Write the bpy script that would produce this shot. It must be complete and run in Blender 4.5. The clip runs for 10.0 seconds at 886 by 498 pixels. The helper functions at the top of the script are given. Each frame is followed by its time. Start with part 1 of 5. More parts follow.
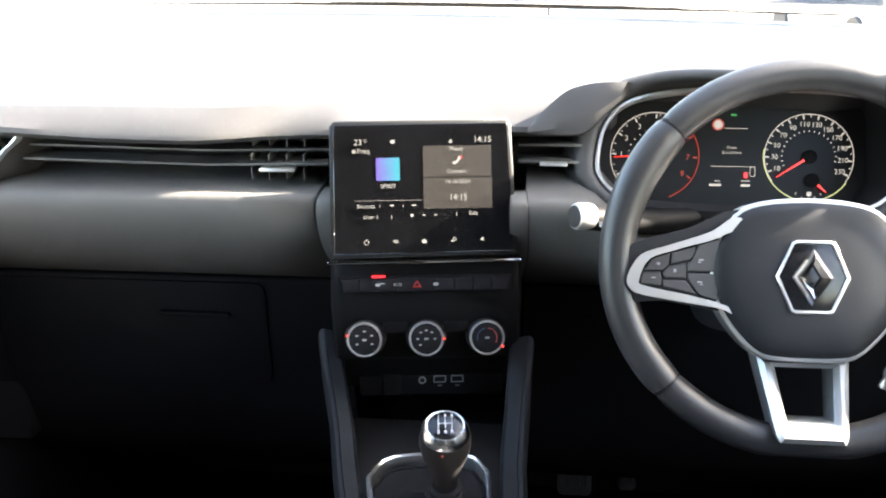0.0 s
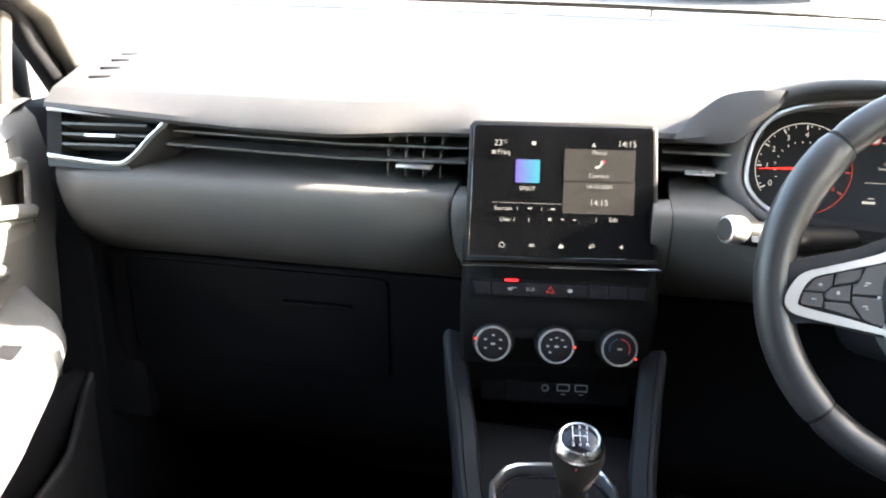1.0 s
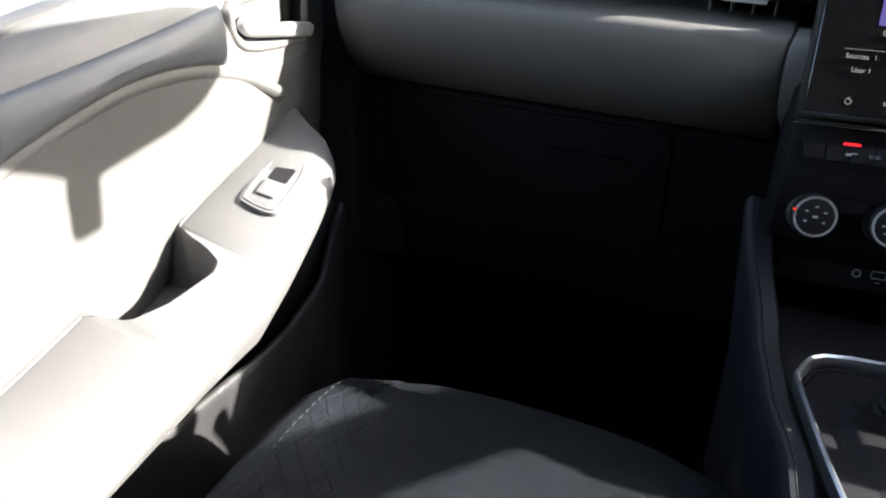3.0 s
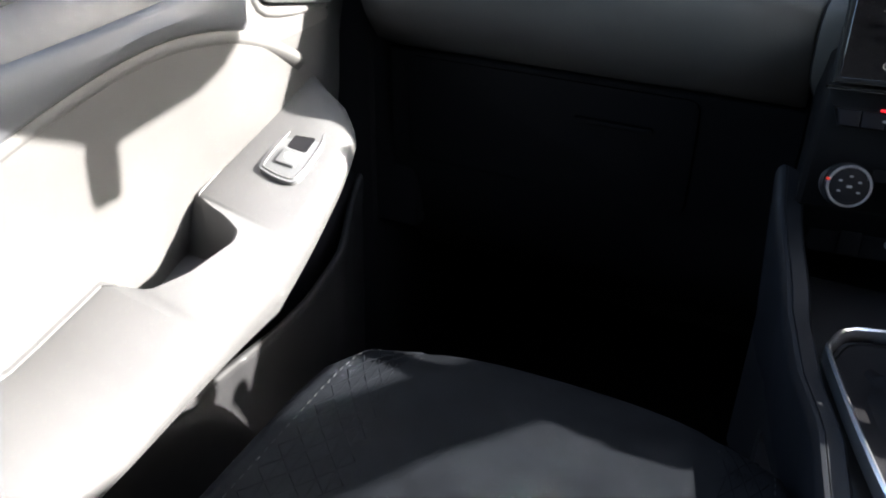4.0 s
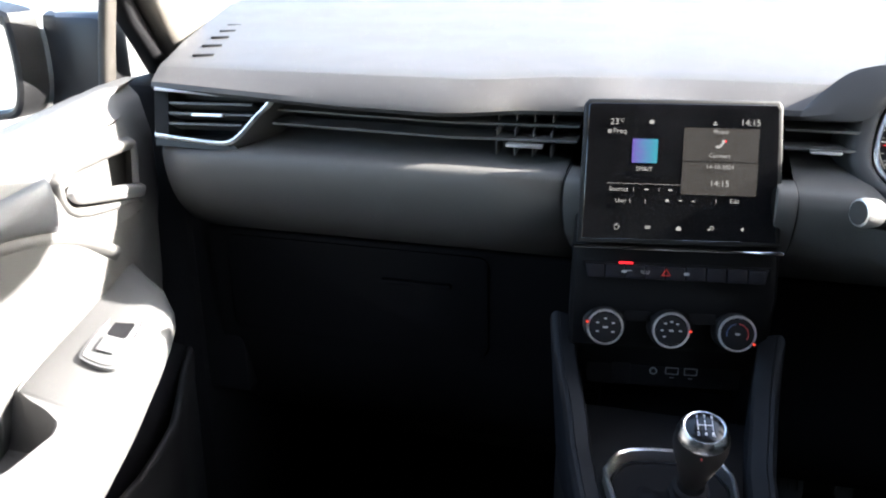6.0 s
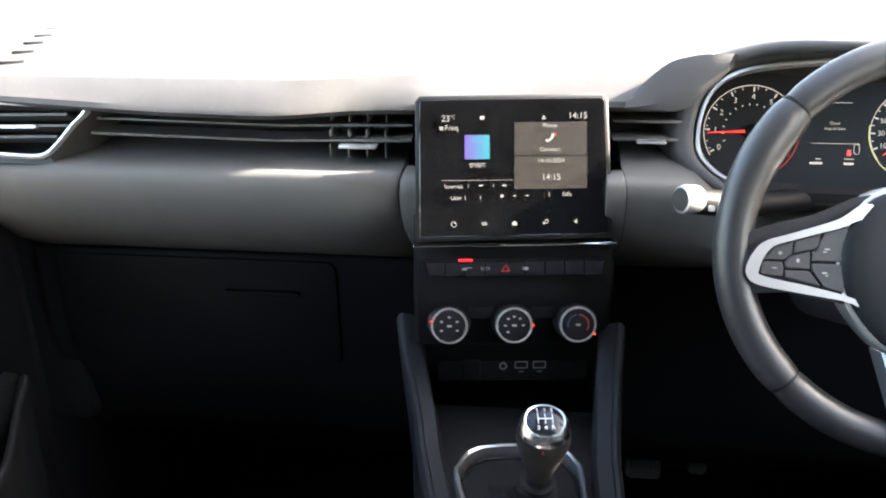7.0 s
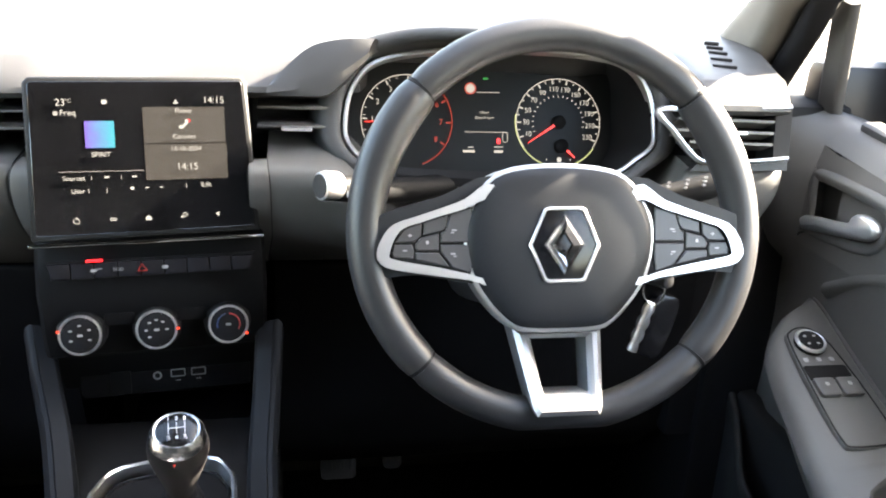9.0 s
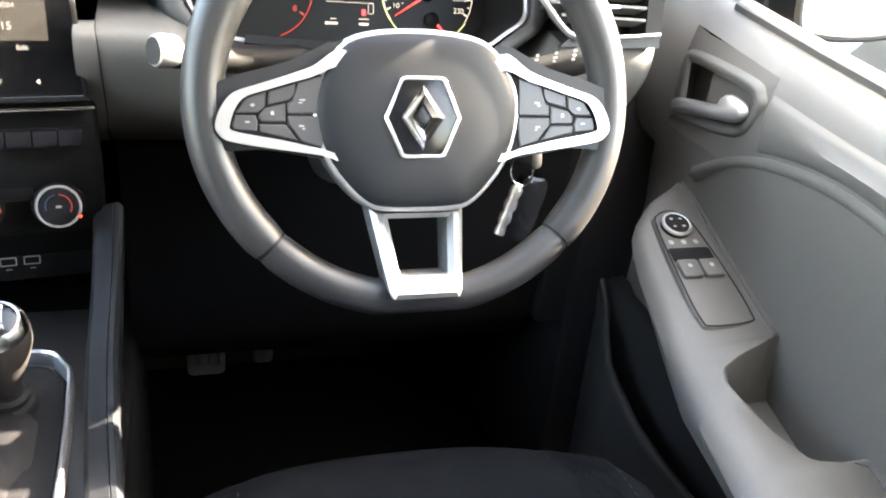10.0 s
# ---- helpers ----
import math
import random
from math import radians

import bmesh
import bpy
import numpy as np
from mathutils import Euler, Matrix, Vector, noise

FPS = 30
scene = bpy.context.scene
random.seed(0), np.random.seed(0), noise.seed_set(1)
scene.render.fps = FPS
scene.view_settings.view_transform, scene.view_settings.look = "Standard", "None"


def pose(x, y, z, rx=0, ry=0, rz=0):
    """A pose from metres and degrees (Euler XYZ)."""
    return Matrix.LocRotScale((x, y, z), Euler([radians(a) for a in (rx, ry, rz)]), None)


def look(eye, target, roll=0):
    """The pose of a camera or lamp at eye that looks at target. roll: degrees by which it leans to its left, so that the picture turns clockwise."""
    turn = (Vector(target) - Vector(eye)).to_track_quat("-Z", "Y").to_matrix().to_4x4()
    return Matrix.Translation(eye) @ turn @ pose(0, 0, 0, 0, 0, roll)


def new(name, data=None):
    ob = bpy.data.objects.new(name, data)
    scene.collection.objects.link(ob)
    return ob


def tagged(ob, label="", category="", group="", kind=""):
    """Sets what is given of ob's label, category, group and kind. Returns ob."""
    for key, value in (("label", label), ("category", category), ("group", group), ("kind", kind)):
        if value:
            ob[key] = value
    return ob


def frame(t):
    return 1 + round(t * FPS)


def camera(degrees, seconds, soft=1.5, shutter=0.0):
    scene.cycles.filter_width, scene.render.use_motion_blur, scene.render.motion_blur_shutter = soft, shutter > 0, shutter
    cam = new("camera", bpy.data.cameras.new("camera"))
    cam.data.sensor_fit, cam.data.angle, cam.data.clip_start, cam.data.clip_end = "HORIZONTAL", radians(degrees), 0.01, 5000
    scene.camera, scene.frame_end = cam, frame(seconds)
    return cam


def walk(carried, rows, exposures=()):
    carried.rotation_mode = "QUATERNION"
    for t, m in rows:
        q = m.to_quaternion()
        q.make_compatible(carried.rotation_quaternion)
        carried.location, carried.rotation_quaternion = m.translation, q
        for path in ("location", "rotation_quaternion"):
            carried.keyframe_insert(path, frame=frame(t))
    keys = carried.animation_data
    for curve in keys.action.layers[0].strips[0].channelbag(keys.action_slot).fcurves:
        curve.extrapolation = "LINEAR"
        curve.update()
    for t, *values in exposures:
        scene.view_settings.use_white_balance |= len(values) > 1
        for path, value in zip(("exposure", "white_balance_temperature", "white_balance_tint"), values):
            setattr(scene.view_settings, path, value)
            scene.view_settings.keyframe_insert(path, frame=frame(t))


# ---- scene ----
cam = camera(55.5, 10.0, soft=2.0)
# seconds, x, y, z, yaw, pitch, roll; x across the car, y to its nose, z over the road
ROWS = [
    (0.0, 0.0940, -0.7957, 1.2087, 5.79, -19.01, -0.43),
    (0.5, 0.0649, -0.7905, 1.2091, 8.23, -19.01, 0.49),
    (1.0, 0.0408, -0.7868, 1.2062, 11.75, -19.06, 0.72),
    (1.5, 0.0106, -0.7826, 1.1974, 15.33, -19.55, 0.99),
    (2.0, -0.0221, -0.7789, 1.1877, 18.89, -21.16, 0.95),
    (2.5, -0.0582, -0.7710, 1.1780, 21.71, -24.42, 1.38),
    (3.0, -0.0869, -0.7539, 1.1624, 24.39, -28.75, 1.02),
    (3.2, -0.0983, -0.7456, 1.1551, 24.96, -30.53, 0.96),
    (3.7, -0.0990, -0.7480, 1.1525, 25.35, -30.60, 0.80),
    (4.3, -0.0950, -0.7555, 1.1495, 25.45, -29.75, 0.50),
    (4.5, -0.0803, -0.7685, 1.1447, 25.03, -26.20, 0.67),
    (5.0, -0.0648, -0.7846, 1.1782, 22.80, -22.66, 0.78),
    (5.2, -0.0525, -0.7945, 1.1915, 21.45, -22.00, 0.70),
    (6.3, -0.0123, -0.7765, 1.2179, 13.34, -21.44, -0.95),
    (6.5, -0.0077, -0.7714, 1.2171, 11.80, -21.42, -1.18),
    (7.0, 0.0222, -0.7561, 1.2130, 7.24, -21.55, -0.59),
    (7.5, 0.0488, -0.7498, 1.2083, 3.09, -21.09, 0.26),
    (8.0, 0.0712, -0.7428, 1.2023, -1.20, -20.62, 0.83),
    (8.5, 0.0977, -0.7300, 1.1932, -6.76, -20.41, 1.76),
    (9.0, 0.1182, -0.7254, 1.1865, -10.74, -20.56, 3.31),
    (9.2, 0.1240, -0.7200, 1.1825, -12.70, -21.55, 3.95),
    (9.5, 0.1402, -0.7186, 1.1711, -14.34, -22.82, 4.70),
    (10.0, 0.1591, -0.7019, 1.1546, -18.95, -26.60, 6.47),
]
EXPOSURES = [(t, e, k, 10) for t, e, k in ((0.0, 4.86, 7200), (1.5, 4.81, 7100), (2.0, 4.26, 6700), (2.5, 3.91, 6500), (3.0, 3.56, 6500), (4.5, 3.36, 6300), (5.0, 3.51, 6300), (6.3, 4.16, 6600), (7.0, 4.76, 7100), (9.0, 4.96, 7500), (9.5, 5.26, 7900), (10.0, 5.76, 8100))]
walk(cam, [(t, pose(x, y, z, 90 + pitch, 0, yaw) @ pose(0, 0, 0, 0, 0, roll)) for t, x, y, z, yaw, pitch, roll in ROWS],
     EXPOSURES)
# ---- end of path ----
# ---- world and sun ----
SUN_EL, SUN_AZ = 29.5, 12.5          # degrees over the horizon; degrees from the car's right towards its nose
to_sun = Vector((math.cos(radians(SUN_EL)) * math.cos(radians(SUN_AZ)), math.cos(radians(SUN_EL)) * math.sin(radians(SUN_AZ)), math.sin(radians(SUN_EL))))
world = bpy.data.worlds.new("sky")
scene.world = world
world.use_nodes = True
wt = world.node_tree
sky = wt.nodes.new("ShaderNodeTexSky")
sky.sky_type, sky.sun_disc = "NISHITA", False
sky.sun_elevation, sky.sun_rotation = radians(SUN_EL), radians(90 - SUN_AZ)
sky.air_density, sky.dust_density = 1.0, 2.0
wt.links.new(sky.outputs[0], wt.nodes["Background"].inputs[0])
wt.nodes["Background"].inputs[1].default_value = 0.085
lamp = bpy.data.lights.new("sun", "SUN")
lamp.energy, lamp.angle, lamp.color = 5.0, radians(0.55), (1.0, 0.94, 0.86)
sun_ob = new("sun", lamp)
sun_ob.matrix_world = look(to_sun * 40, (0, 0, 0))


# ---- materials ----
def material(name, base, rough=0.5, metal=0.0, grain=0.0, scale=900.0, spots=0.0, spot_scale=14.0, spec=0.5, coat=0.0, kind="noise", sheen=0.0, rough_var=0.0):
    """A surface of one stuff: base colour, fine relief (grain, at scale per metre), slow change of tone and gloss (spots)."""
    m = bpy.data.materials.new(name)
    m.use_nodes = True
    nt = m.node_tree
    b = nt.nodes["Principled BSDF"]
    b.inputs["Base Color"].default_value = (*base, 1)
    b.inputs["Roughness"].default_value = rough
    b.inputs["Metallic"].default_value = metal
    b.inputs["Specular IOR Level"].default_value = spec
    b.inputs["Coat Weight"].default_value = coat
    b.inputs["Coat Roughness"].default_value = 0.08
    b.inputs["Sheen Weight"].default_value = sheen
    co = nt.nodes.new("ShaderNodeTexCoord")
    if grain:
        if kind == "cells":
            tex = nt.nodes.new("ShaderNodeTexVoronoi")
            tex.feature = "SMOOTH_F1"
            out = tex.outputs["Distance"]
        else:
            tex = nt.nodes.new("ShaderNodeTexNoise")
            tex.inputs["Detail"].default_value = 3
            out = tex.outputs["Fac"]
        tex.inputs["Scale"].default_value = scale
        nt.links.new(co.outputs["Object"], tex.inputs["Vector"])
        bump = nt.nodes.new("ShaderNodeBump")
        bump.inputs["Strength"].default_value = grain
        bump.inputs["Distance"].default_value = 0.0006
        nt.links.new(out, bump.inputs["Height"])
        nt.links.new(bump.outputs[0], b.inputs["Normal"])
    if spots:
        n2 = nt.nodes.new("ShaderNodeTexNoise")
        n2.inputs["Scale"].default_value = spot_scale
        n2.inputs["Detail"].default_value = 6
        nt.links.new(co.outputs["Object"], n2.inputs["Vector"])
        ramp = nt.nodes.new("ShaderNodeMapRange")
        ramp.inputs["From Min"].default_value, ramp.inputs["From Max"].default_value = 0.3, 0.7
        ramp.inputs["To Min"].default_value, ramp.inputs["To Max"].default_value = 1 - spots, 1 + spots
        nt.links.new(n2.outputs["Fac"], ramp.inputs["Value"])
        mul = nt.nodes.new("ShaderNodeMix")
        mul.data_type, mul.blend_type = "RGBA", "MULTIPLY"
        mul.inputs["Factor"].default_value = 1
        mul.inputs["A"].default_value = (*base, 1)
        nt.links.new(ramp.outputs[0], mul.inputs["B"])
        nt.links.new(mul.outputs["Result"], b.inputs["Base Color"])
        rr = nt.nodes.new("ShaderNodeMapRange")
        rr.inputs["From Min"].default_value, rr.inputs["From Max"].default_value = 0.25, 0.75
        rr.inputs["To Min"].default_value, rr.inputs["To Max"].default_value = rough * (1 - rough_var), min(1, rough * (1 + rough_var))
        nt.links.new(n2.outputs["Fac"], rr.inputs["Value"])
        nt.links.new(rr.outputs[0], b.inputs["Roughness"])
    return m


def glow(name, colour, strength):
    m = bpy.data.materials.new(name)
    m.use_nodes = True
    b = m.node_tree.nodes["Principled BSDF"]
    b.inputs["Base Color"].default_value = (0.01, 0.01, 0.01, 1)
    b.inputs["Roughness"].default_value = 0.25
    b.inputs["Emission Color"].default_value = (*colour, 1)
    b.inputs["Emission Strength"].default_value = strength
    return m


def glass(name, tint, rough=0.0):
    m = bpy.data.materials.new(name)
    m.use_nodes = True
    b = m.node_tree.nodes["Principled BSDF"]
    b.inputs["Base Color"].default_value = (*tint, 1)
    b.inputs["Roughness"].default_value = rough
    b.inputs["Transmission Weight"].default_value = 1
    b.inputs["IOR"].default_value = 1.02
    return m


soft_plastic = material("soft_plastic", (0.030, 0.030, 0.031), 0.52, spec=0.34, grain=0.16, scale=1500, spots=0.08, kind="cells", rough_var=0.12)
face_plastic = material("face_plastic", (0.068, 0.067, 0.065), 0.55, spec=0.3, grain=0.22, scale=1000, spots=0.06, kind="cells", rough_var=0.12)
hard_plastic = material("hard_plastic", (0.009, 0.009, 0.010), 0.42, spec=0.4, grain=0.12, scale=1800, spots=0.10, rough_var=0.15)
door_plastic = material("door_plastic", (0.062, 0.061, 0.060), 0.55, grain=0.16, scale=1600, spots=0.06, kind="cells", rough_var=0.1)
arm_plastic = material("arm_plastic", (0.067, 0.067, 0.068), 0.50, grain=0.10, scale=1500, spots=0.06, rough_var=0.1)
black_gloss = material("black_gloss", (0.006, 0.006, 0.007), 0.16, spec=0.35, spots=0.05, rough_var=0.3)
black_matt = material("black_matt", (0.006, 0.006, 0.007), 0.65, spec=0.12, spots=0.1)
lower_plastic = material("lower_plastic", (0.0045, 0.0045, 0.005), 0.6, spec=0.07, grain=0.1, scale=1500, spots=0.1, rough_var=0.15)
fascia_plastic = material("fascia_plastic", (0.0042, 0.0042, 0.0046), 0.55, spec=0.10, grain=0.10, scale=1800, spots=0.08, rough_var=0.15)
satin_chrome = material("satin_chrome", (0.58, 0.58, 0.58), 0.30, metal=0.85)
bright_chrome = material("bright_chrome", (0.78, 0.78, 0.78), 0.08, metal=1.0)
leather = material("leather", (0.014, 0.014, 0.015), 0.40, spec=0.45, grain=0.10, scale=1300, spots=0.08, kind="cells", rough_var=0.15)
hub_plastic = material("hub_plastic", (0.008, 0.009, 0.011), 0.45, spec=0.24, grain=0.05, scale=1600, spots=0.05, rough_var=0.1)
seat_cloth = material("seat_cloth", (0.0050, 0.0058, 0.0072), 0.9, grain=0.6, scale=1400, spots=0.2, spot_scale=40, spec=0.02)
carpet = material("carpet", (0.005, 0.005, 0.005), 0.95, spec=0.02, grain=0.8, scale=500, spots=0.2, spot_scale=25)
headliner = material("headliner", (0.12, 0.12, 0.12), 0.9, grain=0.3, scale=600, spots=0.04)
pillar_trim = material("pillar_trim", (0.075, 0.068, 0.060), 0.7, grain=0.2, scale=700, spots=0.05)
# pillar trim at under half its tone: the quarter post's shade put into the colour
shaded_trim = material("shaded_trim", (0.034, 0.031, 0.028), 0.6, spec=0.3, grain=0.15, scale=900, spots=0.06)
white_print = material("white_print", (0.75, 0.75, 0.75), 0.5)
grey_print = material("grey_print", (0.25, 0.25, 0.25), 0.5)
red_print = material("red_print", (0.34, 0.02, 0.015), 0.4)
thread = material("thread", (0.022, 0.024, 0.026), 0.9, spec=0.05)
frame_chrome = material("frame_chrome", (0.80, 0.81, 0.83), 0.28, metal=1.0)
door_pad = material("door_pad", (0.060, 0.063, 0.069), 0.55, grain=0.12, scale=1300, spots=0.06, kind="cells", rough_var=0.1)
bin_plastic = material("bin_plastic", (0.016, 0.016, 0.017), 0.5, spec=0.3, grain=0.12, scale=1600, spots=0.08, rough_var=0.1)
rubber = material("rubber", (0.026, 0.026, 0.027), 0.6, grain=0.2, scale=800, spots=0.1)
clear_glass = glass("clear_glass", (0.95, 0.98, 0.96))
edge_glass = material("edge_glass", (0.20, 0.34, 0.27), 0.1, spec=0.6)
mirror_glass = material("mirror_glass", (0.85, 0.86, 0.86), 0.01, metal=1.0)
asphalt = material("asphalt", (0.11, 0.105, 0.10), 0.9, grain=0.6, scale=90, spots=0.2, spot_scale=1.2)
paint_silver = material("paint_silver", (0.50, 0.51, 0.52), 0.25, metal=0.6, coat=1.0)
paint_white = material("paint_white", (0.78, 0.78, 0.76), 0.3, coat=1.0)
paint_grey = material("paint_grey", (0.10, 0.11, 0.12), 0.3, coat=1.0)
paint_champagne = material("paint_champagne", (0.50, 0.48, 0.40), 0.3, metal=0.2, coat=1.0)
paint_red = material("paint_red", (0.30, 0.04, 0.03), 0.3, coat=1.0)
dark_window = material("dark_window", (0.02, 0.025, 0.03), 0.06)
render_wall = material("render_wall", (0.62, 0.59, 0.53), 0.9, grain=0.4, scale=60, spots=0.08, spot_scale=1.5)
roof_tile = material("roof_tile", (0.12, 0.10, 0.09), 0.8, spots=0.2, spot_scale=3)


# ---- mesh tools ----
def finish(bm, sharp=38):
    bmesh.ops.recalc_face_normals(bm, faces=bm.faces)
    for f in bm.faces:
        f.smooth = True
    for e in bm.edges:
        if len(e.link_faces) == 2 and e.calc_face_angle(0) > radians(sharp):
            e.smooth = False
    return bm


def part(name, bm, mat, parent=None, label="", sharp=38):
    me = bpy.data.meshes.new(name)
    finish(bm, sharp).to_mesh(me)
    bm.free()
    me.materials.append(mat)
    ob = new(name, me)
    if parent:
        ob.parent = parent
        if parent.parent is None:
            ob.matrix_parent_inverse = parent.matrix_basis.inverted()
    if label:
        tagged(ob, label)
    return ob


def thing(name, at, label, category, group="", kind=""):
    ob = new(name)
    ob.empty_display_size = 0.05
    ob.matrix_basis = Matrix.Translation(at)
    return tagged(ob, label, category, group, kind)


def plane(o, yaw=0.0, tilt=0.0, turn=0.0):
    """A board's own axes: u to the right, w up along the board, n out towards the cabin."""
    y, t = radians(yaw), radians(tilt)
    u = Vector((math.cos(y), math.sin(y), 0))
    w = Vector((-math.sin(y) * math.sin(t), math.cos(y) * math.sin(t), math.cos(t)))
    n = u.cross(w)
    m = Matrix((u, w, n)).transposed().to_4x4()
    m.translation = o
    return m @ Matrix.Rotation(radians(turn), 4, "Z")


def loft(rings, closed=True, caps=True, loop=False, skip=None):
    """Skin over rings of points; closed: each ring runs round; loop: the last ring meets the first; skip(ring, side): leave that face out."""
    bm = bmesh.new()
    vs = [[bm.verts.new(p) for p in r] for r in rings]
    n = len(vs[0])
    pairs = list(zip(vs, vs[1:])) + ([(vs[-1], vs[0])] if loop else [])
    for r, (a, b) in enumerate(pairs):
        for i in range(n if closed else n - 1):
            if skip and skip(r, i):
                continue
            j = (i + 1) % n
            bm.faces.new((a[i], a[j], b[j], b[i]))
    if caps and closed and not loop:
        bm.faces.new(vs[0][::-1])
        bm.faces.new(vs[-1])
    return bm


def rrect(w, h, r, k=4, cx=0.0, cy=0.0):
    out = []
    for sx, sy, a0 in ((1, 1, 0), (-1, 1, 90), (-1, -1, 180), (1, -1, 270)):
        for i in range(k + 1):
            a = radians(a0 + 90 * i / k)
            out.append((cx + sx * (w / 2 - r) + r * math.cos(a), cy + sy * (h / 2 - r) + r * math.sin(a)))
    return out


def circle(r, k=32, cx=0.0, cy=0.0, rz=None):
    return [(cx + r * math.cos(math.tau * i / k), cy + (rz or r) * math.sin(math.tau * i / k)) for i in range(k)]


def smooth_loop(pts, k=4, closed=True):
    """A Catmull-Rom curve through the points."""
    out, n = [], len(pts)
    pts = [Vector(p) for p in pts]
    last = n if closed else n - 1
    for i in range(last):
        p0, p1, p2, p3 = (pts[(i + d) % n] if closed else pts[min(max(i + d, 0), n - 1)] for d in (-1, 0, 1, 2))
        for s in range(k):
            t = s / k
            out.append(0.5 * ((2 * p1) + (p2 - p0) * t + (2 * p0 - 5 * p1 + 4 * p2 - p3) * t * t + (3 * p1 - p0 - 3 * p2 + p3) * t ** 3))
    if not closed:
        out.append(pts[-1])
    return [tuple(p) for p in out]


def inset(pts, d):
    """The outline moved in by d (out: minus); points run counter-clockwise."""
    out, n = [], len(pts)
    for i in range(n):
        a, b, c = Vector(pts[i - 1][:2]), Vector(pts[i][:2]), Vector(pts[(i + 1) % n][:2])
        e, f = (b - a), (c - b)
        if e.length < 1e-9:
            e = f
        if f.length < 1e-9:
            f = e
        e, f = e.normalized(), f.normalized()
        nrm = (Vector((-e.y, e.x)) + Vector((-f.y, f.x)))
        nrm = nrm.normalized() if nrm.length > 1e-6 else Vector((-e.y, e.x))
        k = max(0.5, nrm.dot(Vector((-e.y, e.x))))
        out.append(tuple(b + nrm * d / k))
    return out


def slab(m, outline, back, front, round_edge=0.0, steps=2):
    """A board of that outline from depth back to depth front along n, with a rounded front edge."""
    rings = [[m @ Vector((x, y, back)) for x, y in outline]]
    if round_edge:
        for i in range(steps + 1):
            a = radians(90 * i / steps)
            o = inset(outline, round_edge * (1 - math.cos(a)))
            rings.append([m @ Vector((x, y, front - round_edge + round_edge * math.sin(a))) for x, y in o])
    else:
        rings.append([m @ Vector((x, y, front)) for x, y in outline])
    return loft(rings)


def ring_slab(m, outer, inner, back, front, bev=0.001):
    """A frame between two outlines of as many points."""
    o2, i2 = inset(outer, bev), inset(inner, -bev)
    rings = []
    for pts, d in ((outer, back), (outer, front - bev), (o2, front), (i2, front), (inner, front - bev), (inner, back)):
        rings.append([m @ Vector((x, y, d)) for x, y in pts])
    return loft(rings, loop=True, caps=False)


def box(lo, hi, bev=0.0, m=None, seg=2):
    bm = bmesh.new()
    bmesh.ops.create_cube(bm, size=1)
    for v in bm.verts:
        v.co = Vector(((lo[k] + hi[k]) / 2 + v.co[k] * (hi[k] - lo[k]) for k in range(3)))
    if bev:
        bmesh.ops.bevel(bm, geom=list(bm.edges), offset=bev, segments=seg, affect="EDGES", profile=0.5)
    if m is not None:
        bmesh.ops.transform(bm, matrix=m, verts=bm.verts)
    return bm


def tube(path, radius, k=10, closed=False, flat=1.0):
    """A round bar along a path; radius may be a list."""
    path = [Vector(p) for p in path]
    n = len(path)
    rings, up = [], None
    for i, p in enumerate(path):
        a = path[(i - 1) % n] if closed or i else path[0]
        b = path[(i + 1) % n] if closed or i < n - 1 else path[-1]
        d = (b - a).normalized()
        if up is None:
            up = Vector((0, 0, 1)) if abs(d.z) < 0.9 else Vector((0, 1, 0))
        s = d.cross(up).normalized()
        up = s.cross(d).normalized()
        r = radius[i] if isinstance(radius, (list, tuple)) else radius
        rings.append([p + s * r * math.cos(math.tau * j / k) + up * r * flat * math.sin(math.tau * j / k) for j in range(k)])
    return loft(rings, loop=closed, caps=not closed)


def lathe(m, profile, k=32):
    """Turn a profile of (radius, n) about the n axis."""
    rings = [[m @ Vector((max(r, 1e-4) * math.cos(math.tau * i / k), max(r, 1e-4) * math.sin(math.tau * i / k), h)) for i in range(k)] for r, h in profile]
    return loft(rings)


def join(*bms):
    out = bmesh.new()
    for b in bms:
        me = bpy.data.meshes.new("t")
        b.to_mesh(me)
        b.free()
        out.from_mesh(me)
        bpy.data.meshes.remove(me)
    return out


def write(name, text, m, size, mat, parent, depth=0.0002, align="CENTER"):
    """Raised lettering on a board, centred at the board's origin."""
    c = bpy.data.curves.new(name, "FONT")
    c.body, c.size, c.align_x, c.align_y, c.extrude = text, size, align, "CENTER", depth
    ob = bpy.data.objects.new(name, c)
    me = bpy.data.meshes.new_from_object(ob)
    bpy.data.objects.remove(ob)
    me.transform(m)
    me.materials.append(mat)
    ob = new(name, me)
    ob.parent = parent
    if parent.parent is None:
        ob.matrix_parent_inverse = parent.matrix_basis.inverted()
    return ob


def at(m, u, w, n=0.0, turn=0.0):
    return m @ Matrix.Translation((u, w, n)) @ Matrix.Rotation(radians(turn), 4, "Z")


def lerp(a, b, t):
    return a + (b - a) * t


def curve(x, keys):
    """A value that runs smoothly between (x, value) keys."""
    if x <= keys[0][0]:
        return keys[0][1]
    for (a, p), (b, q) in zip(keys, keys[1:]):
        if x <= b:
            t = (x - a) / (b - a)
            return lerp(p, q, t * t * (3 - 2 * t))
    return keys[-1][1]


def line(x, keys):
    if x <= keys[0][0]:
        return keys[0][1]
    for (a, p), (b, q) in zip(keys, keys[1:]):
        if x <= b:
            return lerp(p, q, (x - a) / (b - a))
    return keys[-1][1]


def steps(a, b, n):
    return [lerp(a, b, i / n) for i in range(n + 1)]


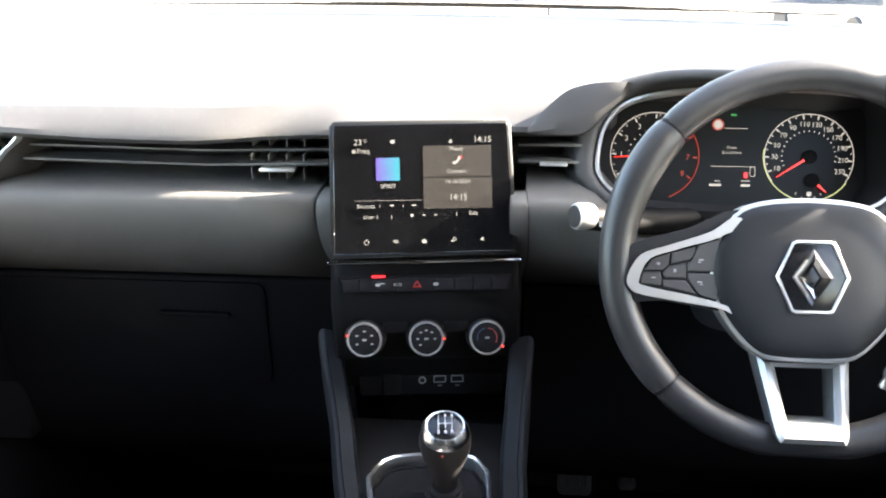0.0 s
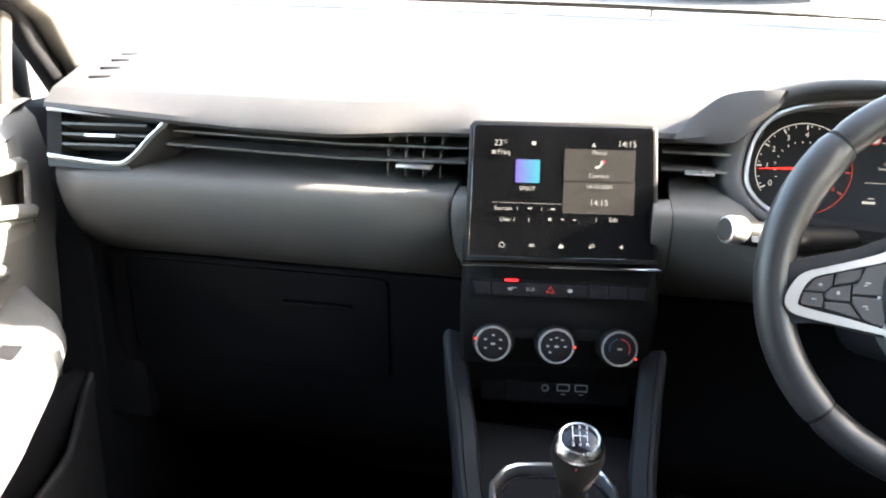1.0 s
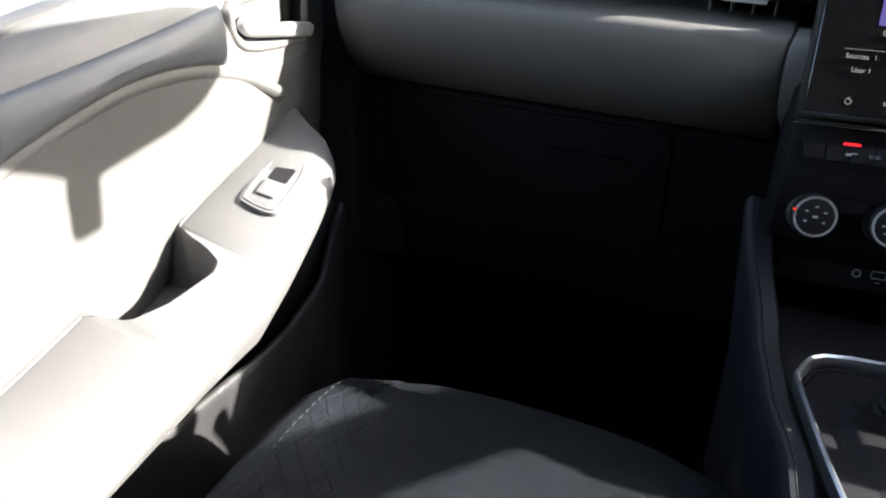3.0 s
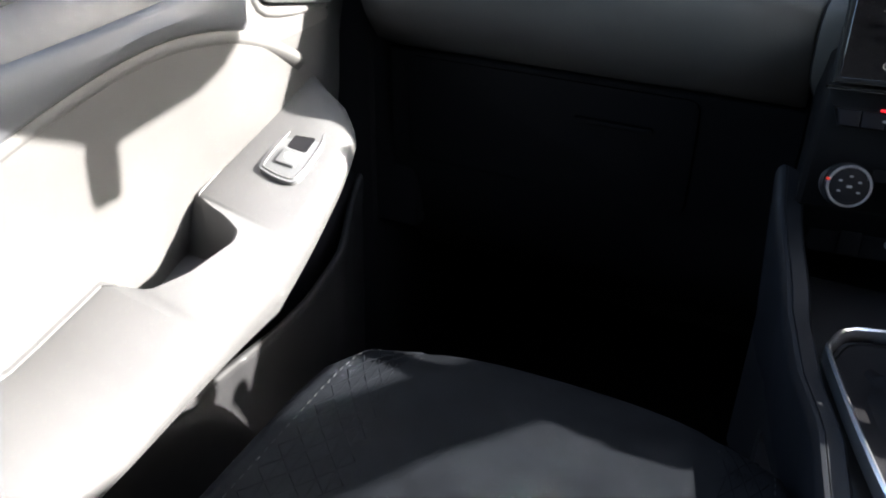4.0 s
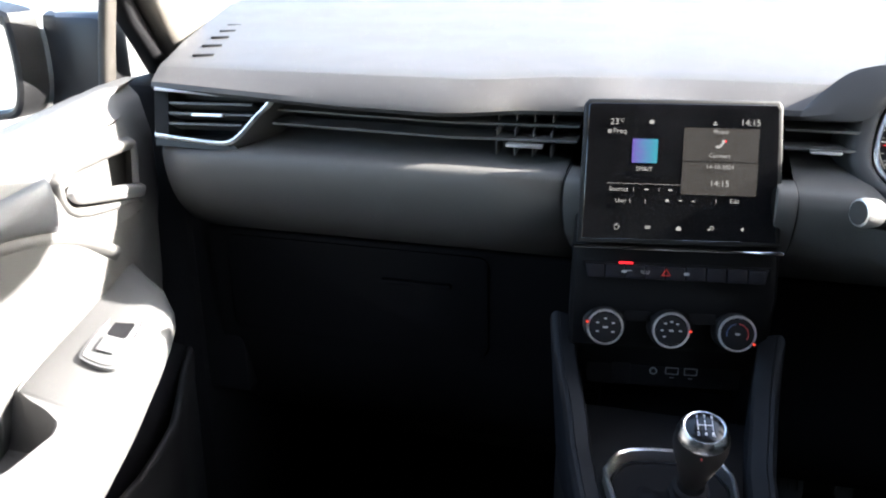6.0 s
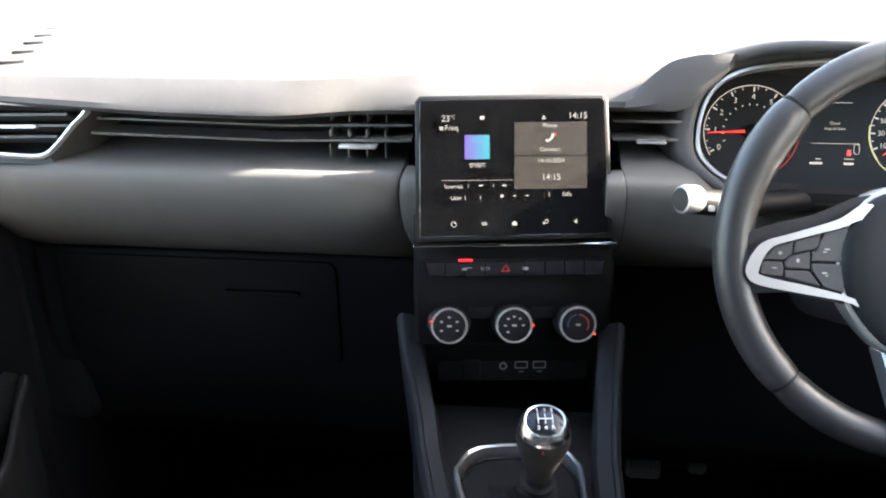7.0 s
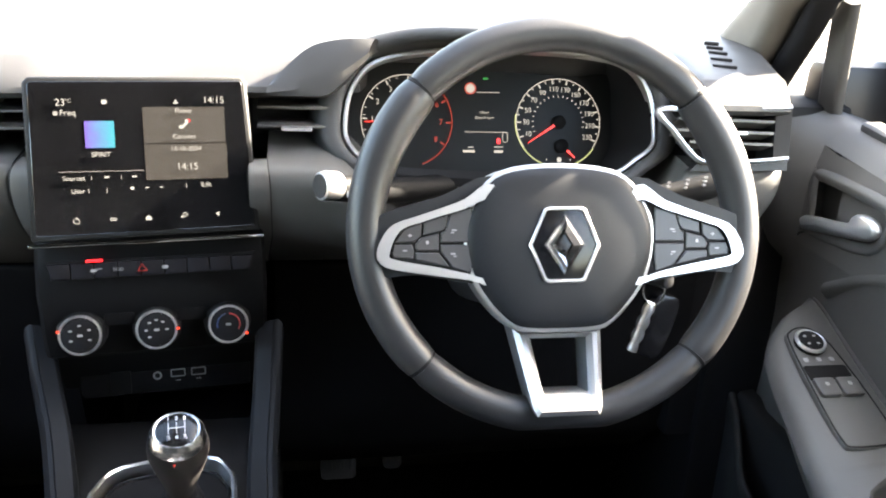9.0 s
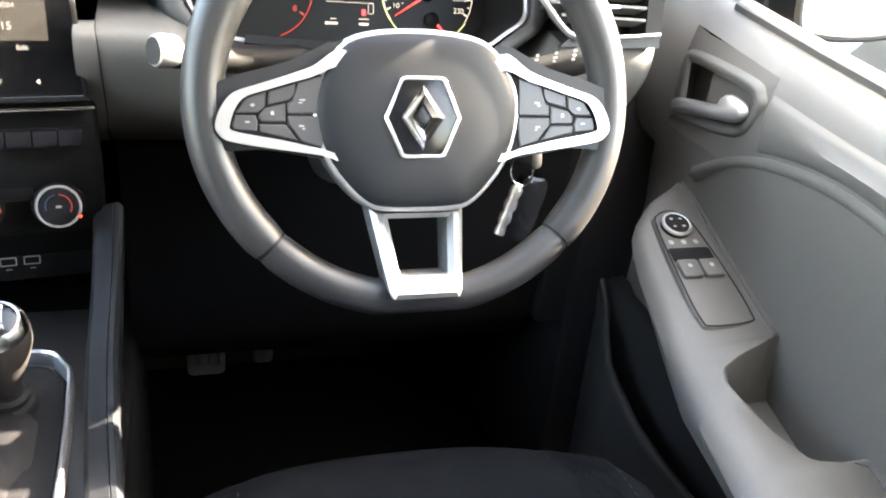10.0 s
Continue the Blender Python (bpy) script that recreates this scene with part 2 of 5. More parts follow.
# ---- the car round the cabin: floor, roof, pillars, glass ----
def pillar(name, path, width, depth, mat=None, label=""):
    """A trim-covered post along a path, with a rounded oblong section."""
    rings = []
    path = [Vector(p) for p in path]
    widths = width if isinstance(width, tuple) else (width,) * len(path)
    for i, p in enumerate(path):
        width = widths[i]
        d = (path[min(i + 1, len(path) - 1)] - path[max(i - 1, 0)]).normalized()
        side = Vector((0, 1, 0)) if abs(d.y) < 0.8 else Vector((0, 0, 1))
        a = (side - d * side.dot(d)).normalized()
        b = d.cross(a)
        rings.append([p + a * x + b * y for x, y in rrect(width, depth, min(width, depth) * 0.4, 3)])
    ob = part(name, loft(rings), mat or pillar_trim)
    return tagged(ob, label, "pillar", kind="structure")


def cabin():
    fl = part("floor", box((-0.72, -2.2, 0.22), (0.72, 0.62, 0.27), 0.01), carpet)
    tagged(fl, "black carpeted car floor in deep shade", "floor", kind="structure")
    fw = part("firewall", box((-0.70, 0.56, 0.27), (0.70, 0.62, 1.06), 0.01), carpet)
    tagged(fw, "black carpeted bulkhead behind the dashboard", "bulkhead", kind="structure")
    rings = []
    for y, h, bow in ((-2.2, 1.34, 0), (-1.7, 1.41, 0), (-1.1, 1.44, 0), (-0.7, 1.432, 0), (-0.46, 1.412, 0.06), (-0.22, 1.385, 0.22)):
        rings.append([(x, y - bow * (x / 0.56) ** 2, h - 0.06 * abs(x / 0.6) ** 3 + dz) for x, dz in
                      [(-0.60 + 0.1 * i, 0) for i in range(13)] + [(0.60 - 0.1 * i, 0.035) for i in range(13)]])
    ce = part("ceiling", loft(rings), headliner)
    tagged(ce, "pale grey fabric headliner", "ceiling", kind="structure")
    for sx, side in ((-1, "passenger"), (1, "driver")):
        pillar("a_pillar", [(sx * 0.672, 0.290, 1.020), (sx * 0.662, 0.235, 1.075), (sx * 0.640, 0.130, 1.153), (sx * 0.608, -0.095, 1.258), (sx * 0.565, -0.48, 1.372)], (0.12, 0.080, 0.050, 0.048, 0.048), 0.045,
               label="windscreen pillar with matt grey-brown trim")
        pillar("window_frame", [(sx * 0.684, 0.215, 1.020), (sx * 0.678, 0.178, 1.062), (sx * 0.668, 0.130, 1.110), (sx * 0.652, 0.084, 1.150), (sx * 0.618, -0.100, 1.230), (sx * 0.575, -0.48, 1.342)], (0.024, 0.024, 0.024, 0.022, 0.024, 0.024), 0.030, black_matt,
               label="black upper frame of the door window")
        pillar("roof_rail", [(sx * 0.565, -0.46, 1.358), (sx * 0.56, -0.75, 1.395), (sx * 0.55, -1.3, 1.40), (sx * 0.52, -2.2, 1.32)], 0.07, 0.05, headliner,
               label="pale trim along the roof edge")
        pillar("b_pillar", [(sx * 0.67, -0.78, 0.6), (sx * 0.67, -0.78, 1.0), (sx * 0.57, -0.84, 1.39)], 0.10, 0.05, label="centre door pillar with grey trim")
        post = [(-0.688, 0.092, 0.995), (-0.672, 0.088, 1.08), (-0.650, 0.076, 1.150), (-0.640, 0.068, 1.176)] if sx < 0 else [(0.718, 0.133, 0.979), (0.715, 0.130, 0.994), (0.702, 0.116, 1.054), (0.690, 0.102, 1.115), (0.684, 0.095, 1.145)]
        pillar("quarter_post", post, 0.022 + 0.012 * (sx > 0), 0.014, shaded_trim, label="slim upright bar of the small quarter window")
        bw = part("rear_side_wall", box((min(sx * 0.66, sx * 0.70), -2.2, 0.27), (max(sx * 0.66, sx * 0.70), -0.80, 0.98), 0.01), hard_plastic)
        tagged(bw, "dark rear door lining", "wall", kind="structure")
        # opaque pane, out of view, added to keep side light out of the rear
        rg = part("rear_side_blocker", loft([[(sx * 0.69, y, 0.97), (sx * 0.56, y, 1.38), (sx * 0.565, y, 1.38), (sx * 0.695, y, 0.97)] for y in (-0.85, -2.2)]), dark_window)
        tagged(rg, "unseen opaque dark pane that blocks light at the rear door", "window", kind="structure")
        kp = part("kick_panel", box((min(sx * 0.615, sx * 0.70), 0.12, 0.27), (max(sx * 0.615, sx * 0.74), 0.60, 1.03), 0.01), black_matt)
        tagged(kp, "black plastic side panel of the footwell", "wall", kind="structure")
        dc = part("dash_end", box((min(sx * 0.555, sx * 0.63) + 0.024 * (sx > 0), 0.130, 0.60), (max(sx * 0.555, sx * 0.63) + 0.024 * (sx > 0), 0.55, 1.045), 0.008), black_matt)
        tagged(dc, "black end panel of the dashboard", "trim", kind="structure")
    # board up to the roof, out of view, added to shut out light from behind
    rw = part("rear_blocker", box((-0.70, -2.24, 0.27), (0.70, -2.2, 1.36), 0.01), carpet)
    tagged(rw, "unseen dark board that blocks light at the boot end", "wall", kind="structure")
    # windscreen and its black lower border
    rings = []
    for i in range(9):
        t = i / 8
        rings.append([(s * lerp(0.69, 0.56, t), lerp(0.80 - 0.10 * s * s, -0.210 - 0.22 * s * s, t), lerp(1.125 - 0.012 * s, 1.395 - 0.035 * s * s, t)) for s in steps(-1, 1, 16)])
    ws = part("windscreen", loft(rings, closed=False), clear_glass)
    ws.visible_shadow = False
    tagged(ws, "clear laminated windscreen", "windscreen", kind="structure")
    border = [[(s * 0.69, 0.80 - 0.10 * s * s - 0.004 - d, 1.125 - 0.012 * s + d * 0.30) for s in steps(-1, 1, 24)] for d in (0.0, 0.03)]
    bo = part("windscreen_border", loft(border, closed=False), black_matt)
    tagged(bo, "black ceramic border along the windscreen's foot", "trim", kind="structure")


cabin()


def inner_mirror():
    t = thing("rear_view_mirror", (0.0, -0.15, 1.30), "unseen black rear-view mirror on a housing shaped to shade the passenger door", "mirror")
    # out of view; housing and mirror sized and placed for their shadow on the passenger door
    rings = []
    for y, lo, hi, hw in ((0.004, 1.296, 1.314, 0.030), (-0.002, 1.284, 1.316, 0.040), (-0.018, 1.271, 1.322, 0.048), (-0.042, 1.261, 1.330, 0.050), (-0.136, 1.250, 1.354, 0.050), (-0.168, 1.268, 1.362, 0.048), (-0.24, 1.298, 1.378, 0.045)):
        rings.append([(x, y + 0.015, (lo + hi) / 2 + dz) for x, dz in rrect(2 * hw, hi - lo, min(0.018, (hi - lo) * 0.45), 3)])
    part("shadow_housing", loft(rings), black_matt, t)
    m = plane((0.0, -0.141, 1.268), 11.5, 5)
    part("shell", slab(m, rrect(0.235, 0.064, 0.028, 6), -0.026, 0.004, 0.006, 3), black_matt, t)
    part("glass", slab(m, rrect(0.222, 0.052, 0.024, 6), 0.002, 0.0055), mirror_glass, t, "silvered mirror glass")
    part("stem", tube([(0.0, -0.111, 1.283), (0.0, -0.121, 1.277), (0.0, -0.135, 1.270)], 0.012, 10), black_matt, t)


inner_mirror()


# ---- dashboard ----
def half_width(y):
    return line(y, ((0.0, 0.565), (0.07, 0.577), (0.3, 0.655), (0.75, 0.70)))


def side_shift(s):
    """The driver's end of the dashboard reaches a little further out."""
    return 0.024 * curve(s, ((0.55, 0), (0.80, 1)))


def pad_section(s):
    """Dashboard top across the car at s (-1 to 1 of its half width)."""
    x = s * 0.565 + side_shift(s)
    lip_z = line(x, ((-0.56, 1.053), (-0.35, 1.042), (-0.25, 1.040), (-0.1, 1.044), (0.5, 1.046)))
    back = (0.32 * curve(x, ((0.146, 0), (0.160, 1))) + 0.68 * curve(x, ((0.172, 0), (0.186, 1)))) * (1 - curve(x, ((0.455, 0), (0.50, 1))))
    base = 0.012 + (0.021 * curve(x, ((-0.24, 0), (-0.15, 1))) + 0.024 * curve(x, ((-0.05, 0), (0.01, 1)))) * (1 - curve(x, ((0.455, 0), (0.50, 1))))     # the lip steps back behind the screen
    front, crest = lerp(base, 0.16, back), lerp(0.039 + (0.024 * curve(x, ((-0.23, 0), (-0.11, 1))) + 0.023 * curve(x, ((-0.09, 0), (-0.04, 1)))) * (1 - curve(x, ((0.455, 0), (0.50, 1)))), 0.22, back)
    cz = lerp(1.068 + 0.002 * curve(x, ((-0.23, 0), (-0.11, 1))) * (1 - curve(x, ((-0.09, 0), (-0.04, 1)))), 1.080, back)
    lz = lerp(lip_z, 1.065, back)
    end = 0.80 - 0.10 * s * s
    prof = [(front + 0.030, lz - 0.012), (front + 0.006, lz - 0.008), (front, lz - 0.003), (front + 0.002, lz + 0.002),
            (lerp(front, crest, 0.5), lerp(lz, cz, 0.54)), (crest - 0.002, cz - 0.0012), (crest + 0.001, cz), (crest + 0.02, cz + 0.0035),
            (crest + 0.10, cz + 0.013), (lerp(crest, end, 0.5), 1.096 - 0.006 * s), (lerp(crest, end, 0.8), 1.104 - 0.012 * s), (end, 1.112 - 0.012 * s),
            (end, 1.05), (crest + 0.1, 1.03), (front + 0.035, 1.03)]
    return [(s * half_width(y) + side_shift(s) * line(y, ((0.1, 1), (0.6, 0))), y, z) for y, z in prof]


def dashboard():
    d = thing("dashboard", (0, 0.3, 0.5), "dark grey grained plastic dashboard with sunlit top pad", "dashboard")
    s_list = steps(-1, -0.20, 18) + steps(-0.18, 0.13, 8) + steps(0.141, 0.153, 4) + [0.165] + steps(0.18, 0.255, 5) + steps(0.26, 0.286, 6) + [0.31] + steps(0.318, 0.342, 6) + steps(0.40, 0.76, 8) + steps(0.79, 0.92, 8) + steps(0.94, 1, 4)
    part("upper_pad", loft([pad_section(s) for s in s_list]), soft_plastic, d, "soft grained top pad, glaring in the sun", 24)
    face = [(0.090, 0.996), (0.050, 0.989), (0.030, 0.987), (0.012, 0.985), (0.006, 0.982), (0.0035, 0.977), (0.0035, 0.966), (0.008, 0.951), (0.016, 0.937),
            (0.027, 0.922), (0.042, 0.907), (0.059, 0.893), (0.078, 0.880), (0.097, 0.868), (0.114, 0.857), (0.128, 0.8495), (0.32, 0.8495), (0.32, 0.996)]
    low = [(0.125, 0.8490), (0.1225, 0.8470), (0.1220, 0.844), (0.122, 0.838), (0.123, 0.78), (0.127, 0.70), (0.155, 0.60), (0.22, 0.53), (0.33, 0.50), (0.33, 0.849), (0.132, 0.8490)]
    rings = []
    for x in (-0.566, -0.562, -0.552, -0.535, -0.5, -0.4, -0.3, -0.2, -0.120, -0.1165, -0.1155):
        k = curve(x, ((-0.566, 0.012), (-0.54, 0.0), (-0.120, 0.0), (-0.1155, 0.004)))
        flare = 0.35 * curve(x, ((-0.566, 1), (-0.48, 0)))      # the end widens as the panel rolls under
        rings.append([(x - flare * min(max(y - 0.004, 0.0), 0.12) * (z < 0.97), y + k if y < 0.3 else y, z) for y, z in face])
    part("passenger_face", loft(rings), face_plastic, d, "padded grained panel under the air slot", 50)
    rings = []
    for x in (0.095, 0.13, 0.150, 0.165, 0.18, 0.195, 0.21, 0.23, 0.3, 0.44, 0.45, 0.46, 0.47, 0.48, 0.50, 0.535, 0.588, 0.598, 0.604):
        k = curve(x, ((0.580, 0.0), (0.604, 0.012)))
        k += 0.012 * curve(x, ((0.455, 0), (0.49, 1)))
        rings.append([(x, y + k if y < 0.3 else y, z - (0.055 if z > 0.95 else 0.030 if z > 0.92 else 0.0) * curve(x, ((0.150, 0), (0.230, 1))) * curve(x, ((0.47, 1), (0.50, 0)))) for y, z in face])
    part("driver_face", loft(rings), face_plastic, d, "", 50)
    for x0, x1 in ((-0.585, -0.112), (0.098, 0.584)):
        part("lower_panel", loft([[(x, y, z) for y, z in low] for x in steps(x0, x1, 4)]), lower_plastic, d, "black hard plastic lower dashboard", 50)
    # bowed ribbons on either side of the screen, a dark joint along their outer edge
    for sx, inner, outer in ((-1, 0.088, 0.1165), (1, 0.080, 0.0985)):
        for name, grow, proud, mat in (("stack_cheek", 0.0, 0.0020, face_plastic), ("cheek_joint", 0.0016, 0.0006, black_matt)):
            rings = []
            for y, z in face[2:-2]:
                k = max(0.0, 1 - ((z - 0.945) / 0.050) ** 4) ** 0.25 if z > 0.945 else 1 - 0.35 * curve(z, ((0.85, 1), (0.92, 0)))
                o = sx * (lerp(inner, outer, k) + grow)
                rings.append([(sx * inner - sx * 0.002, y + 0.03, z), (sx * inner, y - proud, z), (o - sx * 0.0025, y - proud, z), (o - sx * 0.0006, y - proud + 0.0008, z), (o, y - proud + 0.004, z), (o, y + 0.03, z)])
            part(name, loft(rings), mat, d, "", 50)
    # glovebox lid: a slightly proud panel with a finger slot
    gm = plane((-0.3875, 0.1215, 0.775), 0, -2)
    lid = part("glovebox_lid", slab(gm, rrect(0.345, 0.134, 0.012, 4), -0.01, 0.0005, 0.0003), lower_plastic, d, "black glovebox lid")
    part("glovebox_handle", slab(gm, rrect(0.090, 0.006, 0.0028, 4, 0.0825, 0.026), -0.002, 0.007, 0.0015), lower_plastic, lid)
    # dark backing of the air slots
    part("slot_backing", box((-0.445, 0.085, 0.975), (-0.10, 0.10, 1.05)), black_matt, d)
    part("slot_backing", box((0.080, 0.105, 0.975), (0.165, 0.12, 1.05)), black_matt, d)
    # demister slots along the windscreen and at the corners
    for x0, x1, y0, z in ((-0.64, -0.50, 0.66, 1.1085),):
        part("demister_slot", box((x0, y0, z - 0.004), (x1, y0 + 0.006, z + 0.0015), 0.0005), black_matt, d)
    return d


dash = dashboard()


def long_slats():
    g = thing("centre_air_slot", (-0.27, 0.05, 1.0), "wide dark air slot with two slim horizontal blades", "air vent")
    for z, y in ((1.0215, 0.042), (1.0085, 0.032)):
        rings = [[(x, y + a, z + 0.004 * abs(x + 0.24) / 0.2 + b) for a, b in ((0.0, 0.0006), (0.0, -0.0014), (0.03, -0.003), (0.03, 0.002))] for x in steps(-0.437, -0.108, 10)]
        part("blade", loft(rings), blade_mat, g)
    for i in range(4):
        x = -0.190 + 0.0185 * i
        for z0, z1, y in ((1.0262, 1.0345, 0.043), (1.0125, 1.0195, 0.036), (0.9925, 1.0055, 0.034)):
            part("fin", box((x, y, z0), (x + 0.0014, y + 0.03, z1), 0.0004), blade_mat, g)
    part("tab", box((-0.178, 0.022, 1.0040), (-0.141, 0.036, 1.0072), 0.0010), satin_chrome, g, "small bright slider")
    g = thing("driver_air_slot", (0.13, 0.05, 1.0), "dark air slot with slim blades beside the screen", "air vent")
    for z, y in ((1.027, 0.064), (1.011, 0.056)):
        part("blade", box((0.086, y, z - 0.0015), (0.152, y + 0.03, z + 0.001), 0.0005), blade_mat, g)
    part("tab", box((0.108, 0.047, 1.0085), (0.136, 0.060, 1.0115), 0.0010), satin_chrome, g, "small bright slider")


blade_mat = material("blade_plastic", (0.060, 0.059, 0.057), 0.45, spots=0.05)
long_slats()


def corner_vent(sx):
    m = plane((sx * 0.503 + (0.0285 if sx > 0 else 0.0), 0.018, 1.020), -sx * 6.0, 14)
    v = thing("corner_air_vent", m.translation, "dark louvred air vent with a bright open surround", "air vent", "corner air vents")

    def q(u, w, n=0.0):
        return m @ Vector((-sx * u, w, n))

    path = smooth_loop([(-0.060, 0.0275), (-0.03, 0.0255), (0.03, 0.0215), (0.070, 0.0190), (0.054, 0.000), (0.036, -0.020), (0.024, -0.028), (0.008, -0.0292), (-0.03, -0.0260), (-0.061, -0.0225)], 5, False)
    wide = []
    for i, (a, b) in enumerate(path):
        wide.append(0.0042 if i < 18 else 0.0032)
    part("surround", tube([q(a, b, 0.004) for a, b in path], wide, 8, flat=0.6), satin_chrome, v, "satin silver trim strip")
    for w in (0.0125, 0.0015, -0.0095):
        r = 0.052 - (0.016 if w < 0.0 else 0.004) * 1.0 - (0.012 if w < -0.015 else 0)
        rings = [[q(a, w + dw, dn) for dw, dn in ((0.0012, 0.0), (-0.0012, 0.0), (-0.006, -0.026), (-0.003, -0.026))] for a in steps(-0.047, r, 6)]
        part("louvre", loft(rings), blade_mat, v)
    part("tab", loft([[q(a, 0.0005 + dw, dn) for dw, dn in ((0.0014, 0.006), (-0.0014, 0.006), (-0.0018, -0.006), (0.0018, -0.006))] for a in (-0.018, 0.016)]), satin_chrome, v, "small bright slider")
    part("cheek", loft([[q(a, w, n) for a, n in ((-0.063, 0.002), (-0.049, -0.002), (-0.049, -0.05), (-0.063, -0.05))] for w in (-0.0225, 0.026)]), hard_plastic, v)
    part("cheek", loft([[q(a, w, 0.002), q(a + 0.006 * (sx < 0), w, -0.004), q(a + (0.024 if sx < 0 else -0.030), w + 0.002, -0.048), q(a + (0.004 if sx < 0 else -0.036), w, -0.050)] for (w, a) in ((0.0225, 0.073), (0.010, 0.062), (-0.012, 0.047), (-0.024, 0.034), (-0.033, 0.022))]), soft_plastic, v, "", 50)
    part("backing", loft([[q(a, w, n) for a, w in ((-0.063, 0.027), (-0.063, -0.027), (0.03, -0.030), (0.066, 0.0185))] for n in (-0.05, -0.040)]), black_matt, v)
    part("tray", loft([[q(a, w, n) for a, w in ((-0.063, -0.024), (-0.063, -0.034), (0.035, -0.038), (0.026, -0.0295))] for n in (-0.05, 0.0)]), hard_plastic, v)
    return v


corner_vent(-1)
corner_vent(1)

# ---- centre stack ----
STACK = plane((-0.004, 0.0, 0.92), 7.5, 15)


def stack():
    s = thing("centre_stack", STACK.translation, "black plastic centre stack, turned towards the driver", "centre console")

    def ring(w, half, n, deep):
        return [STACK @ Vector(p) for p in ((-half, w, -deep), (-half, w, n - 0.010), (-half + 0.004, w, n - 0.003), (-half + 0.012, w, n), (half - 0.012, w, n), (half - 0.004, w, n - 0.003), (half, w, n - 0.010), (half, w, -deep))]

    rows = [(0.060, 0.0960, -0.022, 0.06), (0.054, 0.0970, -0.012, 0.06), (0.040, 0.0975, -0.009, 0.06), (0.0, 0.0978, -0.007, 0.07), (-0.012, 0.0978, -0.004, 0.07), (-0.045, 0.0985, -0.005, 0.07),
            (-0.060, 0.0985, -0.014, 0.07), (-0.085, 0.0985, -0.022, 0.08), (-0.105, 0.098, -0.036, 0.10), (-0.112, 0.0975, -0.055, 0.12), (-0.150, 0.096, -0.098, 0.16)]
    part("fascia", loft([ring(*r) for r in rows]), fascia_plastic, s, "", 30)
    # row of push buttons
    tray = part("button_tray", slab(STACK, [(-0.089, -0.0150), (-0.083, -0.0315), (0.083, -0.0305), (0.088, -0.0150)][::1], -0.01, 0.000), black_matt, s)
    for i in range(9):
        u0, u1 = -0.086 + i * 0.01905, -0.086 + (i + 1) * 0.01905 - 0.0008
        lo = 0.003 if i == 0 else 0
        hi = 0.003 if i == 8 else 0
        part("button", slab(STACK, [(u0, -0.0165), (u0 + lo, -0.0298), (u1 - hi, -0.0298), (u1, -0.0165)], 0.0, 0.005, 0.0012), button_mat, tray)
    return s


button_mat = material("button_plastic", (0.007, 0.007, 0.009), 0.55, spec=0.10, spots=0.06)
stack_ob = stack()


def touchscreen():
    t = thing("touchscreen", STACK.translation, "upright touchscreen with black glass, lit, over a bright strip", "touchscreen")
    out = [(-0.0955, 0.004), (0.0925, 0.006), (0.0865, 0.136), (0.0825, 0.1415), (-0.0895, 0.1405), (-0.0940, 0.1355)]
    part("housing", slab(STACK, out, -0.0045, 0.010, 0.0035, 3), screen_housing, t, "dark grey housing")
    # hidden block, added to stop sun passing behind the screen onto the slot ledge
    part("sun_block", box((-0.076, 0.040, -0.042), (0.060, 0.106, -0.003), 0.003, STACK), black_matt, t, "hidden black block that stops sun behind the screen")
    part("front_glass", slab(STACK, inset(out, 0.0042), 0.008, 0.0106, 0.0006, 1), screen_glass, t, "glossy black glass")
    part("trim_strip", box((-0.098, -0.0012, -0.002), (0.0955, 0.0018, 0.0105), 0.0006, STACK), bright_chrome, t, "thin bright metal strip")
    return t


screen_housing = material("screen_housing", (0.008, 0.008, 0.008), 0.5, spec=0.18, grain=0.08, scale=1800, spots=0.08)
screen_glass = material("screen_glass", (0.004, 0.004, 0.0045), 0.10, spots=0.3, spot_scale=30, rough_var=0.5)
screen = touchscreen()


def climate_knob(u, tick):
    m = at(STACK, u, -0.0795, -0.022)
    m = m @ Matrix.Scale(0.95, 4)
    k = thing("climate_knob", m.translation, "round black climate knob with a bright ring", "knob", "climate knobs")
    part("base", lathe(m, [(0.0225, -0.01), (0.0225, 0.004), (0.0205, 0.006), (0.0195, 0.008)], 32), hard_plastic, k)
    part("grip", lathe(m, [(0.0188, 0.004), (0.0186, 0.020), (0.0178, 0.0215)], 40), hard_plastic, k)
    part("ring", lathe(m, [(0.0150, 0.0205), (0.0185, 0.0205), (0.0190, 0.0225), (0.0182, 0.0245), (0.0168, 0.0245), (0.0164, 0.0228)], 40), satin_chrome, k, "satin silver ring")
    part("cap", lathe(m, [(0.0168, 0.020), (0.0166, 0.0236), (0.0155, 0.0242), (0.0, 0.0242)], 40), black_matt, k)
    a = radians(tick)
    part("pointer", box((0.0175, -0.0012, 0.0235), (0.0205, 0.0012, 0.0252), 0.0004, m @ Matrix.Rotation(a, 4, "Z")), red_glow, k, "red pointer")
    return k, m


red_glow = glow("red_glow", (1.0, 0.06, 0.03), 0.0702)
knobs = [climate_knob(-0.0640, 165), climate_knob(-0.0010, 0), climate_knob(0.0610, -30)]


# ---- console and gear lever ----
def rail_height(y):
    return curve(y, ((-0.60, 0.712), (-0.30, 0.716), (-0.15, 0.728), (-0.09, 0.742), (-0.04, 0.768), (0.0, 0.800), (0.03, 0.85)))


